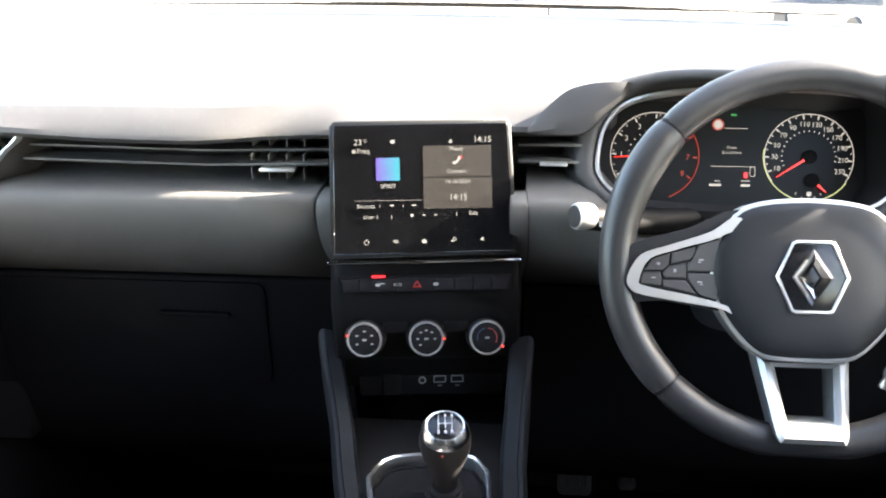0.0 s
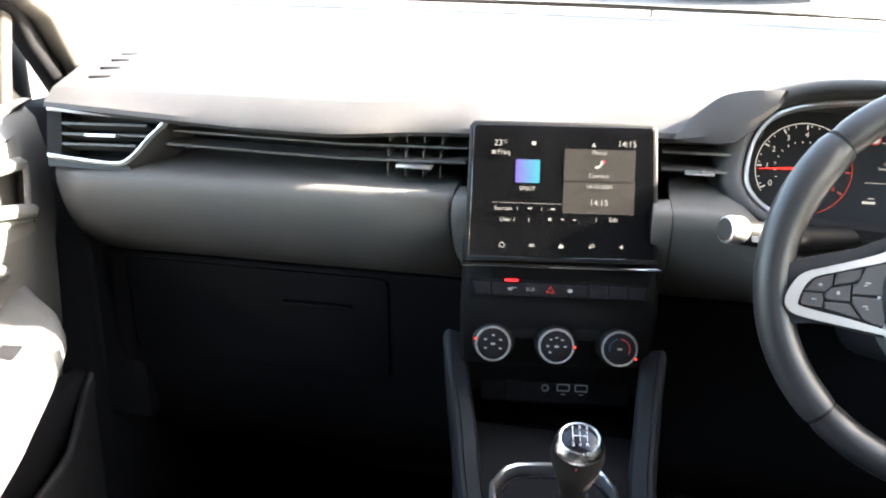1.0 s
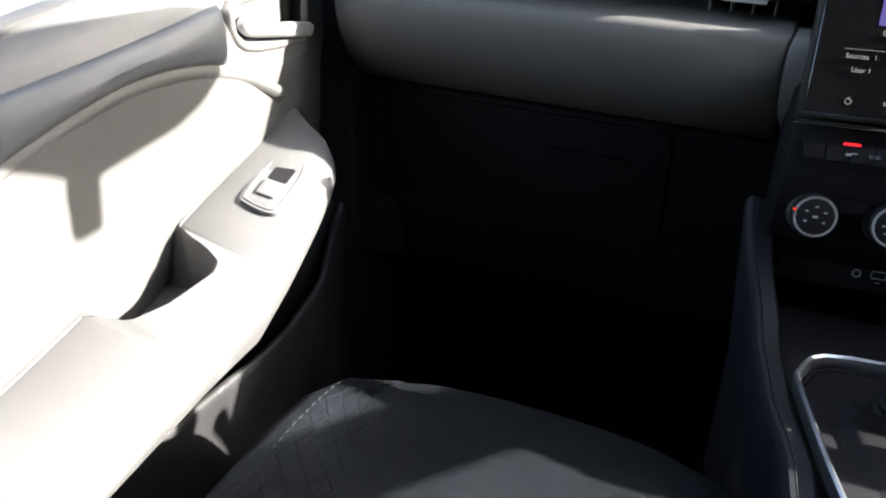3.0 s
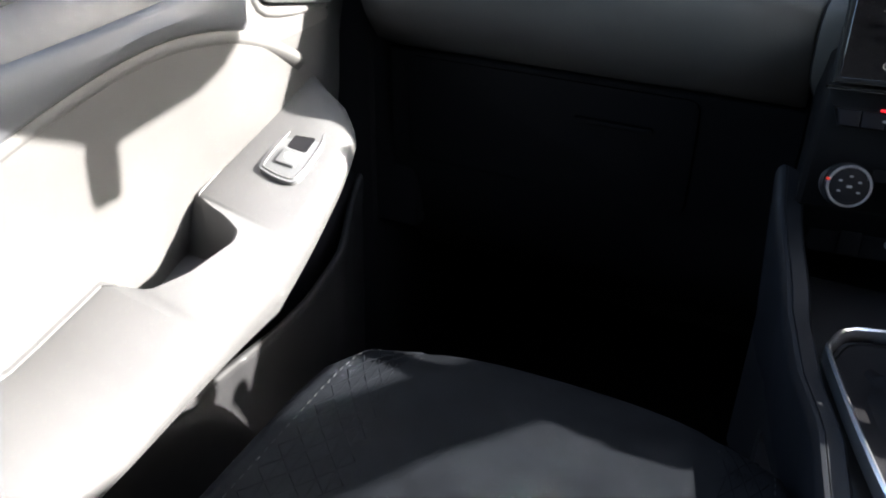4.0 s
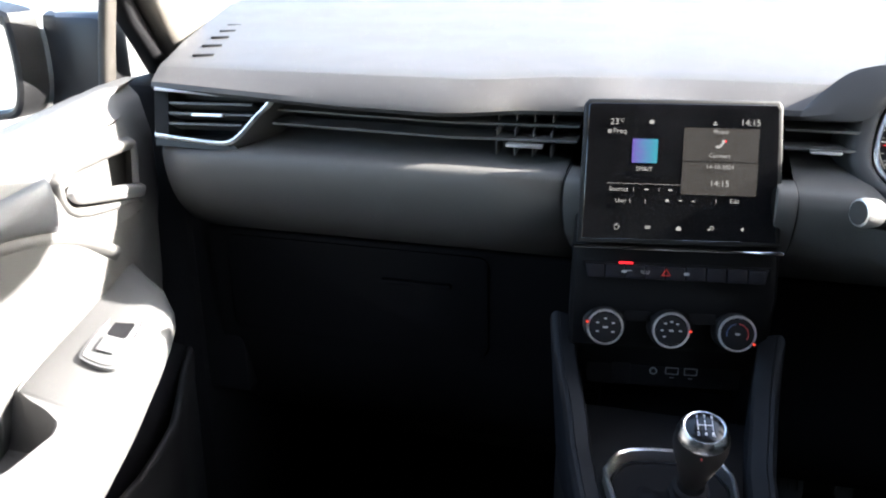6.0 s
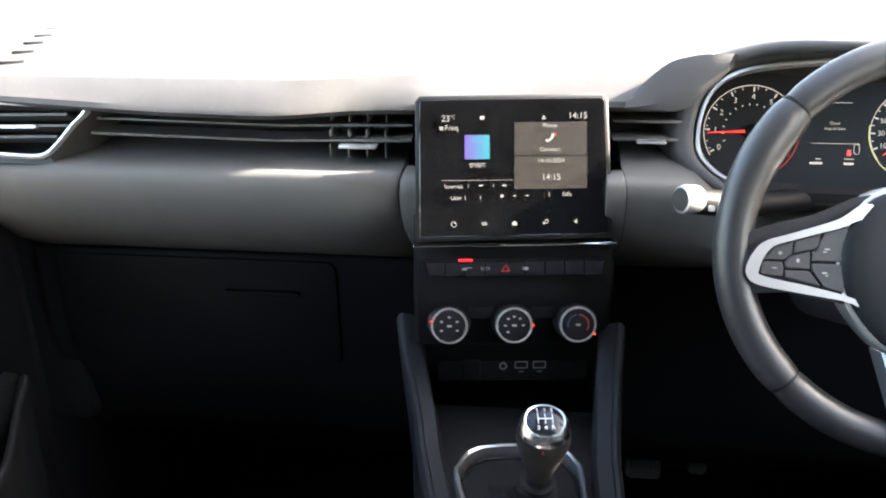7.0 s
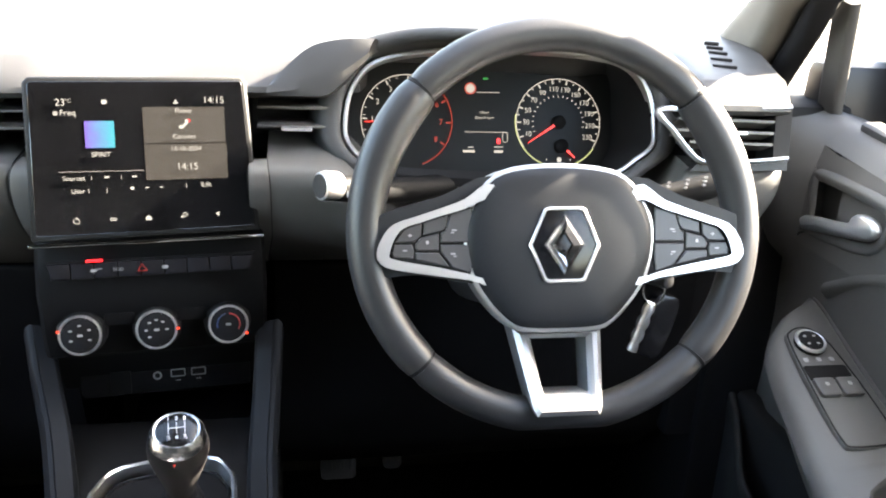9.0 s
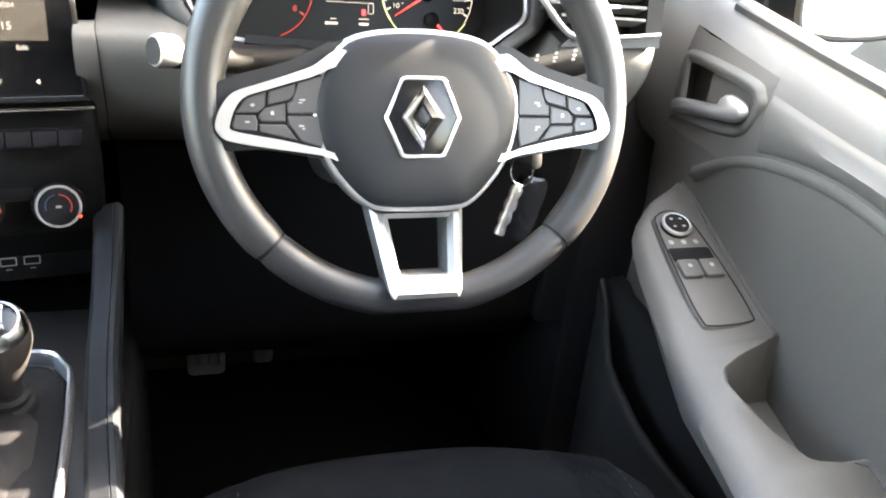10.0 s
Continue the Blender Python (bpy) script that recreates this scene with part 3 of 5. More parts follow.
def rail_line(sx, y):
    """Middle line of a rail: the left one runs in towards the driver."""
    if sx < 0:
        return line(y, ((-0.34, -0.016), (-0.20, -0.040), (-0.15, -0.059), (-0.10, -0.074), (-0.05, -0.087), (0.0, -0.106), (0.03, -0.116)))
    return line(y, ((-0.30, 0.104), (-0.15, 0.0915), (-0.08, 0.089), (0.0, 0.093), (0.03, 0.096)))


def console():
    c = thing("floor_console", (0.02, -0.2, 0.27), "black plastic floor console between the seats", "centre console")
    for sx in (-1, 1):
        rings = []
        for y in steps(0.018, -0.75, 38):
            x, z, w = rail_line(sx, y), rail_height(y), 0.0135
            inn, out = x - sx * w, x + sx * w
            rings.append([(out - sx * 0.022, y, 0.55), (out, y, z - 0.010), (out - sx * 0.0015, y, z - 0.004), (out - sx * 0.005, y, z), (out - sx * 0.0085, y, z), (out - sx * 0.0092, y, z - 0.0012), (out - sx * 0.0099, y, z - 0.0002),
                          (inn + sx * 0.004, y, z - 0.004), (inn + sx * 0.001, y, z - 0.008), (inn, y, z - 0.014), (inn, y, 0.55)])
        part("side_rail", loft(rings), console_mat, c, "", 30)
    rings = []
    for y in steps(0.02, -0.75, 20):
        z = line(y, ((-0.75, 0.700), (-0.2, 0.706), (-0.06, 0.716), (-0.02, 0.722), (0.02, 0.724)))
        l, r = rail_line(-1, y), rail_line(1, y)
        rings.append([(l, y, 0.5), (l, y, z), (r, y, z), (r, y, 0.5)])
    part("top_panel", loft(rings), hard_plastic, c)
    part("body", box((-0.085, -0.75, 0.27), (0.10, 0.30, 0.60), 0.01), hard_plastic, c)
    return c


console_mat = material("console_plastic", (0.008, 0.009, 0.011), 0.45, spec=0.14, grain=0.10, scale=1500, spots=0.06)
console_ob = console()
GATE = plane((0.015, -0.145, 0.728), 7.5, 90)


def gear():
    g = thing("gear_lever", (0.02, -0.15, 0.72), "manual gear lever with leather boot and bright-topped knob", "gear lever")
    out = [(0.055, 0.062), (0.036, 0.086), (-0.036, 0.086), (-0.058, 0.058), (-0.060, 0.030), (-0.036, -0.105), (-0.020, -0.125), (0.030, -0.125), (0.044, -0.10), (0.058, 0.030)]
    out = smooth_loop(out, 3)
    part("gate_frame", ring_slab(GATE, out, inset(out, 0.0042), -0.010, 0.006, 0.0016), frame_chrome, g, "satin silver frame")
    foot, top = Vector((0.024, -0.112, 0.704)), Vector((0.029, -0.149, 0.812))
    ax = (top - foot).normalized()
    km = (Vector((0, 0, 1)).rotation_difference(ax)).to_matrix().to_4x4()
    km.translation = top
    rings = []
    for i, (sc, h) in enumerate(((1.0, -0.005), (0.95, -0.003), (0.88, -0.018), (0.72, -0.016), (0.62, -0.006), (0.52, -0.005), (0.44, 0.001), (0.36, 0.002), (0.28, 0.004))):
        lean = (foot - GATE.translation) * (1 - sc)
        rings.append([GATE @ Vector((x * sc * 0.91, y * sc * 0.91 - 0.012 * (1 - sc), h + 0.002 * math.sin(5 * j * math.tau / len(out)) * (0.3 < sc < 0.95))) for j, (x, y) in enumerate(out)])
    part("boot", loft(rings), boot_leather, g, "black leather boot in loose folds", 60)
    part("shaft", lathe(km, [(0.021, -0.115), (0.0195, -0.098), (0.0200, -0.092), (0.0180, -0.088), (0.0182, -0.082), (0.0155, -0.079), (0.0158, -0.073), (0.0125, -0.070), (0.0110, -0.060)], 24), boot_leather, g)
    knob = part("knob", lathe(km, [(0.0108, -0.066), (0.0130, -0.055), (0.0168, -0.040), (0.0212, -0.024), (0.0233, -0.012), (0.0230, -0.004), (0.0222, 0.002), (0.0208, 0.003)], 36), knob_leather, g, "black leather-covered knob")
    part("collar", lathe(km, [(0.0205, 0.0015), (0.0221, 0.0020), (0.0216, 0.0045), (0.0198, 0.0085), (0.0172, 0.0118), (0.0158, 0.0112)], 36), collar_chrome, knob, "polished metal collar")
    part("cap", lathe(km, [(0.0162, 0.006), (0.0160, 0.0112), (0.0135, 0.0124), (0.008, 0.0136), (0.0, 0.014)], 36), black_gloss, knob, "glossy black cap with white shift pattern")
    part("pin", box((-0.0007, -0.0240, -0.003), (0.0007, -0.0220, -0.001), 0.0003, km), red_print, knob)
    return g, km


knob_leather = material("knob_leather", (0.011, 0.010, 0.010), 0.7, spec=0.12, grain=0.12, scale=1300, spots=0.1)
collar_chrome = material("collar_chrome", (0.68, 0.68, 0.68), 0.22, metal=1.0)
boot_leather = material("boot_leather", (0.005, 0.005, 0.006), 0.6, spec=0.12, grain=0.15, scale=1300, spots=0.1, rough_var=0.15)
gear_ob, KNOB = gear()

# ---- instrument cluster ----
BEZEL = plane((0.325, 0.060, 1.010), 0, 28)
DIAL = plane((0.338, 0.155, 0.985), 0, 20)


def cluster():
    c = thing("instrument_cluster", (0.33, 0.1, 1.0), "instrument cluster with two round dials in a silver-rimmed binnacle", "instrument cluster")
    out = smooth_loop([(0.153, 0.010), (0.150, 0.040), (0.132, 0.068), (0.095, 0.080), (0.0, 0.084), (-0.085, 0.078), (-0.130, 0.066), (-0.152, 0.042), (-0.160, 0.010),
                       (-0.158, -0.014), (-0.140, -0.034), (-0.108, -0.046), (0.0, -0.050), (0.095, -0.047), (0.130, -0.030), (0.150, -0.014)], 4)
    part("rim", ring_slab(BEZEL, out, inset(out, 0.0042), -0.008, 0.003, 0.0012), satin_chrome, c, "satin silver rim")
    # dark ledge under the dials
    rings = [[BEZEL @ Vector((x, y - 0.004 * (x / 0.11) ** 2 * -1, n)) for y, n in ((-0.060, -0.012), (-0.058, 0.007), (-0.051, 0.010), (-0.043, 0.007), (-0.042, -0.012))] for x in steps(-0.112, 0.105, 10)]
    part("ledge", loft(rings), fascia_plastic, c, "black plastic ledge")
    # tunnel from the rim to the dials
    rings = []
    for k, back in ((0.004, 0.0), (0.008, 0.03), (0.010, 0.11)):
        rings.append([BEZEL @ Vector((x, y, 0)) + Vector((0, back, -0.6 * back * (1 - curve(y, ((-0.045, 0), (0.03, 1)))))) for x, y in inset(out, k)])
    part("tunnel", loft(rings, caps=False), black_matt, c)
    part("dial_plate", slab(DIAL, rrect(0.36, 0.19, 0.02), -0.01, 0.0), dial_mat, c)
    # hood over the rim
    rings = []
    for k, n, reach, lift, back, drop in ((0.0, -0.006, 0, 0, 0, 0), (-0.0015, 0.003, 0, 0, 0, 0), (-0.0035, 0.0045, 0.25, 0.001, 0, 0), (-0.0050, 0.005, 0.55, 0.003, 0, 0), (-0.0065, 0.005, 0.82, 0.005, 0, 0),
                                          (-0.0085, 0.0045, 0.96, 0.0075, 0, 0), (-0.0110, 0.003, 1, 0.0105, 0.001, 0), (-0.0130, 0.001, 1, 0.0130, 0.004, 0), (-0.0150, -0.003, 1, 0.0145, 0.011, 0.0005),
                                          (-0.019, -0.012, 0.95, 0.0140, 0.040, 0.010), (-0.024, -0.014, 0.9, 0.008, 0.09, 0.028), (-0.024, -0.014, 0.9, 0, 0.15, 0.060)):
        ring = []
        for (x, _), (_, y) in zip(inset(out, 1.8 * k), inset(out, k)):
            p = BEZEL @ Vector((x, y, n))
            up = curve(y, ((0.035, 0), (0.072, 1)))
            fall = 0.003 * curve(abs(x), ((0.06, 0), (0.15, 1)))
            lip = 0.034 + 0.042 * curve(-x, ((0.02, 0), (0.11, 1))) + 0.026 * curve(x, ((0.09, 0), (0.15, 1)))
            p.y = lerp(p.y, lip, reach * up) + back
            p.z += (lift - 0.001 * reach - fall * reach) * up - drop
            ring.append(p)
        rings.append(ring)
    part("hood", loft(rings, caps=False), soft_plastic, c, "dark padded hood", 60)
    # flank that carries the hood down to the dashboard beside the centre slot
    low_edge = smooth_loop([(0.096, 0.052, 1.0405), (0.125, 0.050, 1.0405), (0.148, 0.050, 1.042), (0.160, 0.052, 1.050), (0.174, 0.057, 1.062), (0.188, 0.0612, 1.076)], 4, False)
    top_edge = smooth_loop([(0.0985, 0.0560, 1.0500), (0.112, 0.060, 1.0650), (0.134, 0.064, 1.0830), (0.157, 0.064, 1.0900), (0.176, 0.063, 1.0920), (0.193, 0.0645, 1.0920)], 4, False)
    rings = []
    for l, h in zip(low_edge, top_edge):
        l, h = Vector(l), Vector(h)
        q = l.lerp(h, 0.5) + Vector((-0.002, -0.003, 0.0))
        rings.append([l + Vector((0.004, 0.02, -0.004)), l, l.lerp(q, 0.5) + Vector((-0.001, -0.002, 0.0)), q, q.lerp(h, 0.6) + Vector((-0.0005, -0.001, 0.0)), h, h + Vector((0.004, 0.010, -0.002)), h + Vector((0.02, 0.05, -0.012)), h + Vector((0.03, 0.11, -0.035)), l + Vector((0.02, 0.10, -0.006))])
    part("hood_flank", loft(rings), soft_plastic, c, "", 26)
    return c


dial_mat = material("dial_face", (0.005, 0.005, 0.005), 0.4, spec=0.25, spots=0.1)
cluster_ob = cluster()

# ---- steering wheel ----
WHEEL = plane((0.336, -0.108, 0.972), 0, 19.5)


def wheel_point(a, r=0.1592, squash=0.952, n=-0.007):
    """A point on the rim's centre line; a in degrees from the right, counter-clockwise."""
    x, y = r * math.cos(radians(a)), r * math.sin(radians(a))
    y *= 1.006 if y > 0 else squash
    return WHEEL @ Vector((x - 0.0035, max(y, -r * 0.975 * squash) - 0.006, n))


def steering_wheel():
    w = thing("steering_wheel", WHEEL.translation, "three-spoke leather steering wheel with silver spoke trim", "steering wheel")
    seams = (-44, 44, 136, 224)
    names = ("smooth", "perforated", "smooth", "perforated")
    for i, a0 in enumerate(seams):
        a1 = seams[(i + 1) % 4] + (360 if i == 3 else 0)
        n = 28
        path, rad = [], []
        for j in range(n + 1):
            a = lerp(a0 + 0.5, a1 - 0.5, j / n)
            thumb = math.exp(-((a - (30 if i == 0 else 150)) / 15) ** 2) if i in (0, 2) else 0.0
            path.append(wheel_point(a, 0.1592 - 0.0012 * thumb))
            fat = 0.0152 + 0.0016 * thumb if i in (0, 2) else 0.0143
            rad.append(fat * (0.93 if j in (0, n) else 1.0))
        part("rim_cover", tube(path, rad, 16), leather, w, "black leather rim section")
    for a in seams:
        part("rim_seam", tube([wheel_point(a - 0.45), wheel_point(a + 0.45)], 0.0138, 16), black_matt, w)
    # spokes: an arm with a silver outline and a button pad on either side
    for sx in (-1, 1):
        arm_frame = WHEEL @ Matrix(((1, 0, 0, -0.003), (0, 1, 0, 0), (sx * 0.02, 0, 1, 0), (0, 0, 0, 1)))      # spokes rise towards the rim
        arm = smooth_loop([(0.060, 0.034), (0.100, 0.018), (0.146, 0.004), (0.152, -0.012), (0.149, -0.036), (0.120, -0.036), (0.060, -0.042), (0.055, 0.0)], 3)
        arm = [(sx * a, b) for a, b in arm][::sx]
        part("spoke", slab(arm_frame, arm, -0.016, 0.002, 0.004), hub_plastic, w)
        out = smooth_loop([(0.060, 0.0300), (0.0826, 0.0185), (0.0981, 0.0126), (0.120, 0.0053), (0.1388, -0.0012), (0.1474, -0.0112), (0.1515, -0.0226), (0.149, -0.0297), (0.1405, -0.0341), (0.113, -0.0387), (0.0791, -0.0435), (0.055, -0.0475), (0.045, -0.010)], 4)
        out = [(sx * a, b) for a, b in out][::sx]
        inn = smooth_loop([(0.060, 0.0185), (0.0841, 0.0112), (0.0996, 0.0068), (0.1157, 0.0017), (0.1309, -0.0033), (0.1381, -0.0112), (0.1421, -0.0226), (0.1404, -0.0269), (0.1231, -0.0307), (0.1057, -0.0337), (0.0821, -0.0388), (0.058, -0.0425), (0.052, -0.012)], 4)
        inn = [(sx * a, b) for a, b in inn][::sx]
        trim = part("spoke_trim", ring_slab(arm_frame, inset(out, -0.0006), inset(inn, 0.0014), -0.002, 0.0065, 0.0014), satin_chrome, w, "satin silver spoke outline")
        inn = inset(inn, 0.0014)
        pad = part("button_pad", slab(arm_frame, inset(inn, -0.0005), -0.004, 0.0025), black_matt, w)
        cells = [[(0.1313, -0.0037), (0.1163, 0.0012), (0.1169, -0.0095), (0.1223, -0.0144), (0.1386, -0.0148)],
                 [(0.1389, -0.0158), (0.1242, -0.0158), (0.1225, -0.0213), (0.1234, -0.0273), (0.1395, -0.0262), (0.1411, -0.0229)],
                 [(0.1219, -0.0155), (0.1175, -0.0107), (0.1029, -0.0072), (0.1030, -0.0211), (0.1202, -0.0210), (0.1223, -0.0184)],
                 [(0.1151, 0.0014), (0.0955, 0.0073), (0.0964, -0.0011), (0.0997, -0.0052), (0.1158, -0.0089)],
                 [(0.0943, 0.0079), (0.0760, 0.0135), (0.0755, -0.0149), (0.1019, -0.0149), (0.1019, -0.0072), (0.0985, -0.0055)],
                 [(0.1019, -0.0162), (0.0755, -0.0163), (0.0755, -0.0259), (0.0770, -0.0392), (0.0925, -0.0346), (0.0998, -0.0251), (0.1020, -0.0221)],
                 [(0.1222, -0.0222), (0.1034, -0.0223), (0.1005, -0.0258), (0.0942, -0.0340), (0.1217, -0.0282)]]
        for cell in cells:
            o = [(sx * a, b) for a, b in cell]
            area = sum(o[i - 1][0] * o[i][1] - o[i][0] * o[i - 1][1] for i in range(len(o)))
            o = o if area > 0 else o[::-1]
            part("button", slab(arm_frame, inset(o, 0.0003), 0.001, 0.0042, 0.0008, 1), wheel_button, pad)
    # lower spoke: an open silver bracket
    out = [(0.038, -0.086), (-0.038, -0.086), (-0.0285, -0.147), (-0.0255, -0.1525), (0.0255, -0.1525), (0.0285, -0.147)]
    inn = [(0.0240, -0.094), (-0.0240, -0.094), (-0.0190, -0.134), (-0.0180, -0.1355), (0.0180, -0.1355), (0.0190, -0.134)]
    lean = WHEEL @ Matrix(((1, 0, 0, -0.004), (0, 1, 0, 0), (0, -0.50, 1, -0.50 * 0.086 - 0.020), (0, 0, 0, 1)))
    part("lower_spoke", ring_slab(lean, out, inn, -0.022, 0.0085, 0.0042), spoke_silver, w, "open satin silver lower spoke")
    # hub
    hub = smooth_loop([(x - 0.0065, y + 0.002) for x, y in [(0.0, 0.0465), (-0.040, 0.0430), (-0.062, 0.032), (-0.078, 0.006), (-0.081, -0.018), (-0.074, -0.046), (-0.058, -0.070), (-0.040, -0.086), (-0.022, -0.0895), (0.0, -0.090),
                       (0.022, -0.0895), (0.040, -0.086), (0.058, -0.070), (0.074, -0.046), (0.081, -0.018), (0.078, 0.006), (0.062, 0.032), (0.040, 0.0430)]], 3)
    rings = []
    for k, n in ((0.0, -0.02), (0.0, 0.0015), (0.0012, 0.0040), (0.0032, 0.0050)):
        rings.append([WHEEL @ Vector((x, y, n)) for x, y in inset(hub, k)])
    part("hub_trim", loft(rings), satin_chrome, w, "satin silver edge round the hub")
    rings = []
    for k, n in ((0.0035, 0.000), (0.0035, 0.0045), (0.005, 0.0065), (0.011, 0.0090)):
        rings.append([WHEEL @ Vector((x, y, n)) for x, y in inset(hub, k)])
    core = inset(hub, 0.012)
    for sc, n in ((0.85, 0.0105), (0.6, 0.0118), (0.3, 0.0124), (0.02, 0.0125)):
        rings.append([WHEEL @ Vector((-0.0065 + (x + 0.0065) * sc, -0.022 + (y + 0.022) * sc, n)) for x, y in core])
    part("airbag_cover", loft(rings), hub_plastic, w, "smooth dark airbag cover", 50)
    # six-sided badge with a plain diamond shape
    hexa = [(0.0295, 0.0), (0.0170, 0.0285), (0.0130, 0.0300), (-0.0130, 0.0300), (-0.0170, 0.0285), (-0.0295, 0.0), (-0.0170, -0.0285), (-0.0130, -0.0300), (0.0130, -0.0300), (0.0170, -0.0285)]
    bm_ = at(WHEEL, -0.0060, -0.0170, 0.0100)
    badge = part("badge", slab(bm_, hexa, -0.004, 0.0025, 0.0012), black_gloss, w, "glossy black six-sided badge")
    part("badge_frame", ring_slab(bm_, hexa, inset(hexa, 0.0026), 0.0, 0.0042, 0.0008), satin_chrome, badge, "silver badge frame")
    dia = [(0.017, 0.0), (0.0, 0.0245), (-0.017, 0.0), (0.0, -0.0245)]
    hole = [(0.0065, 0.0), (0.0, 0.0100), (-0.0065, 0.0), (0.0, -0.0100)]
    ridge = [(0.0115, 0.0), (0.0, 0.017), (-0.0115, 0.0), (0.0, -0.017)]
    rings = [[bm_ @ Vector((x, y, n)) for x, y in o] for o, n in ((dia, 0.002), (ridge, 0.0085), (hole, 0.0045), (hole, 0.002))]
    part("badge_diamond", loft(rings, loop=True, caps=False), bright_chrome, badge, "polished diamond shape", 10)
    return w


spoke_silver = material("spoke_silver", (0.31, 0.31, 0.31), 0.34, metal=0.8)
wheel_button = material("wheel_button", (0.030, 0.031, 0.034), 0.35, spots=0.05)
wheel_ob = steering_wheel()


# ---- column, stalks, key ----
def column():
    c = thing("steering_column", (0.336, 0.0, 0.93), "black plastic steering column shroud", "steering column")
    m = plane((0.336, -0.095, 0.960), 0, 19.5)
    rings = [[m @ Vector((x * sc, y * sc - 0.02, -d)) for x, y in rrect(0.115, 0.10, 0.03, 5)] for sc, d in ((0.7, 0.02), (0.95, 0.03), (1.0, 0.06), (1.05, 0.20))]
    part("shroud", loft(rings), hard_plastic, c, "", 50)
    for sx, tip, root in ((-1, (0.141, -0.036, 0.981), (0.28, 0.045, 0.962)), (1, (0.512, -0.040, 0.990), (0.385, -0.040, 0.968))):
        a, b = Vector(root), Vector(tip)
        pts = [a.lerp(b, t) + Vector((0, 0, -0.006 * math.sin(math.pi * t))) for t in steps(0, 1, 10)]
        rad = [0.009, 0.010, 0.0110, 0.0115, 0.0118, 0.0120, 0.0120, 0.0120, 0.0118, 0.0115, 0.0105]
        st = part("stalk", tube(pts, rad, 14), fascia_plastic, c, "black control stalk with white marks")
        if sx < 0:
            d = (b - a).normalized()
            km = Vector((0, 0, 1)).rotation_difference(d).to_matrix().to_4x4()
            km.translation = b
            part("stalk_end", lathe(km, [(0.0116, -0.018), (0.0124, -0.016), (0.0130, -0.005), (0.0120, 0.0), (0.0100, 0.0008)], 28), satin_chrome, st, "silver twist end")
            part("stalk_cap", lathe(km, [(0.0105, -0.002), (0.0103, 0.0014), (0.0, 0.0016)], 28), hard_plastic, st)
    return c


column_ob = column()


def ignition_key():
    k = thing("ignition_key", (0.452, 0.0, 0.87), "car key in the ignition with a metal tag on a ring", "key")
    lock = plane((0.458, -0.015, 0.895), 20, 10)
    part("lock_barrel", lathe(lock, [(0.016, -0.05), (0.016, 0.0), (0.012, 0.003)], 24), hard_plastic, k)
    part("key_head", slab(at(lock, 0, -0.002, 0.0), rrect(0.014, 0.030, 0.006), 0.0, 0.026, 0.003), hard_plastic, k)
    pts = [Vector((0.457, -0.032, 0.878)) + Vector((0.011 * math.cos(t), 0.004 * math.sin(t), 0.013 * math.sin(t))) for t in [math.tau * i / 24 for i in range(24)]]
    part("split_ring", tube(pts, 0.0012, 8, True), bright_chrome, k, "steel split ring")
    a, b = Vector((0.455, -0.034, 0.866)), Vector((0.4415, -0.036, 0.816))
    rad = [0.003, 0.0058, 0.0058, 0.0045, 0.0062, 0.0062, 0.0045, 0.0060, 0.0060, 0.0040, 0.0052, 0.0052]
    part("metal_tag", tube([a.lerp(b, t) for t in steps(0, 1, 11)], rad, 14), satin_chrome, k, "turned silver tag")
    fm = plane((0.466, -0.024, 0.834), 0, 8, -18)
    part("fob", slab(fm, smooth_loop([(0.016, 0.030), (0.0, 0.036), (-0.013, 0.028), (-0.012, -0.020), (0.0, -0.030), (0.016, -0.022)], 4), -0.006, 0.006, 0.004), black_gloss, k, "black remote fob")
    return k


ignition_key()


# ---- pedals ----
def pedal(x, y, z, w, h, label):
    m = plane((x, y, z), 0, 25)
    p = thing("pedal", m.translation, label, "pedal", "pedals")
    part("pad", slab(m, rrect(w, h, 0.008), -0.008, 0.004, 0.002), rubber, p)
    for i in range(4):
        part("rib", box((-w * 0.42 + i * w * 0.24, -h * 0.42, 0.003), (-w * 0.42 + i * w * 0.24 + w * 0.10, h * 0.42, 0.007), 0.001, m), rubber, p)
    part("arm", tube([m @ Vector((0, 0.02, -0.01)), m @ Vector((0, 0.10, -0.08)), m @ Vector((0, 0.25, -0.12))], 0.008, 8), black_matt, p)


pedal(0.178, 0.32, 0.530, 0.050, 0.17, "black ribbed rubber clutch pedal in the footwell")
pedal(0.255, 0.32, 0.525, 0.026, 0.14, "black ribbed rubber brake pedal in the footwell")


# ---- doors ----
def arm_top(y):
    return line(y, ((-0.90, 0.690), (-0.406, 0.712), (-0.315, 0.733), (-0.171, 0.768), (-0.071, 0.802), (0.02, 0.838)))


def sill(y):
    return line(y, ((-0.9, 0.955), (-0.335, 0.980), (-0.08, 1.003), (0.14, 1.026), (0.3, 1.04)))


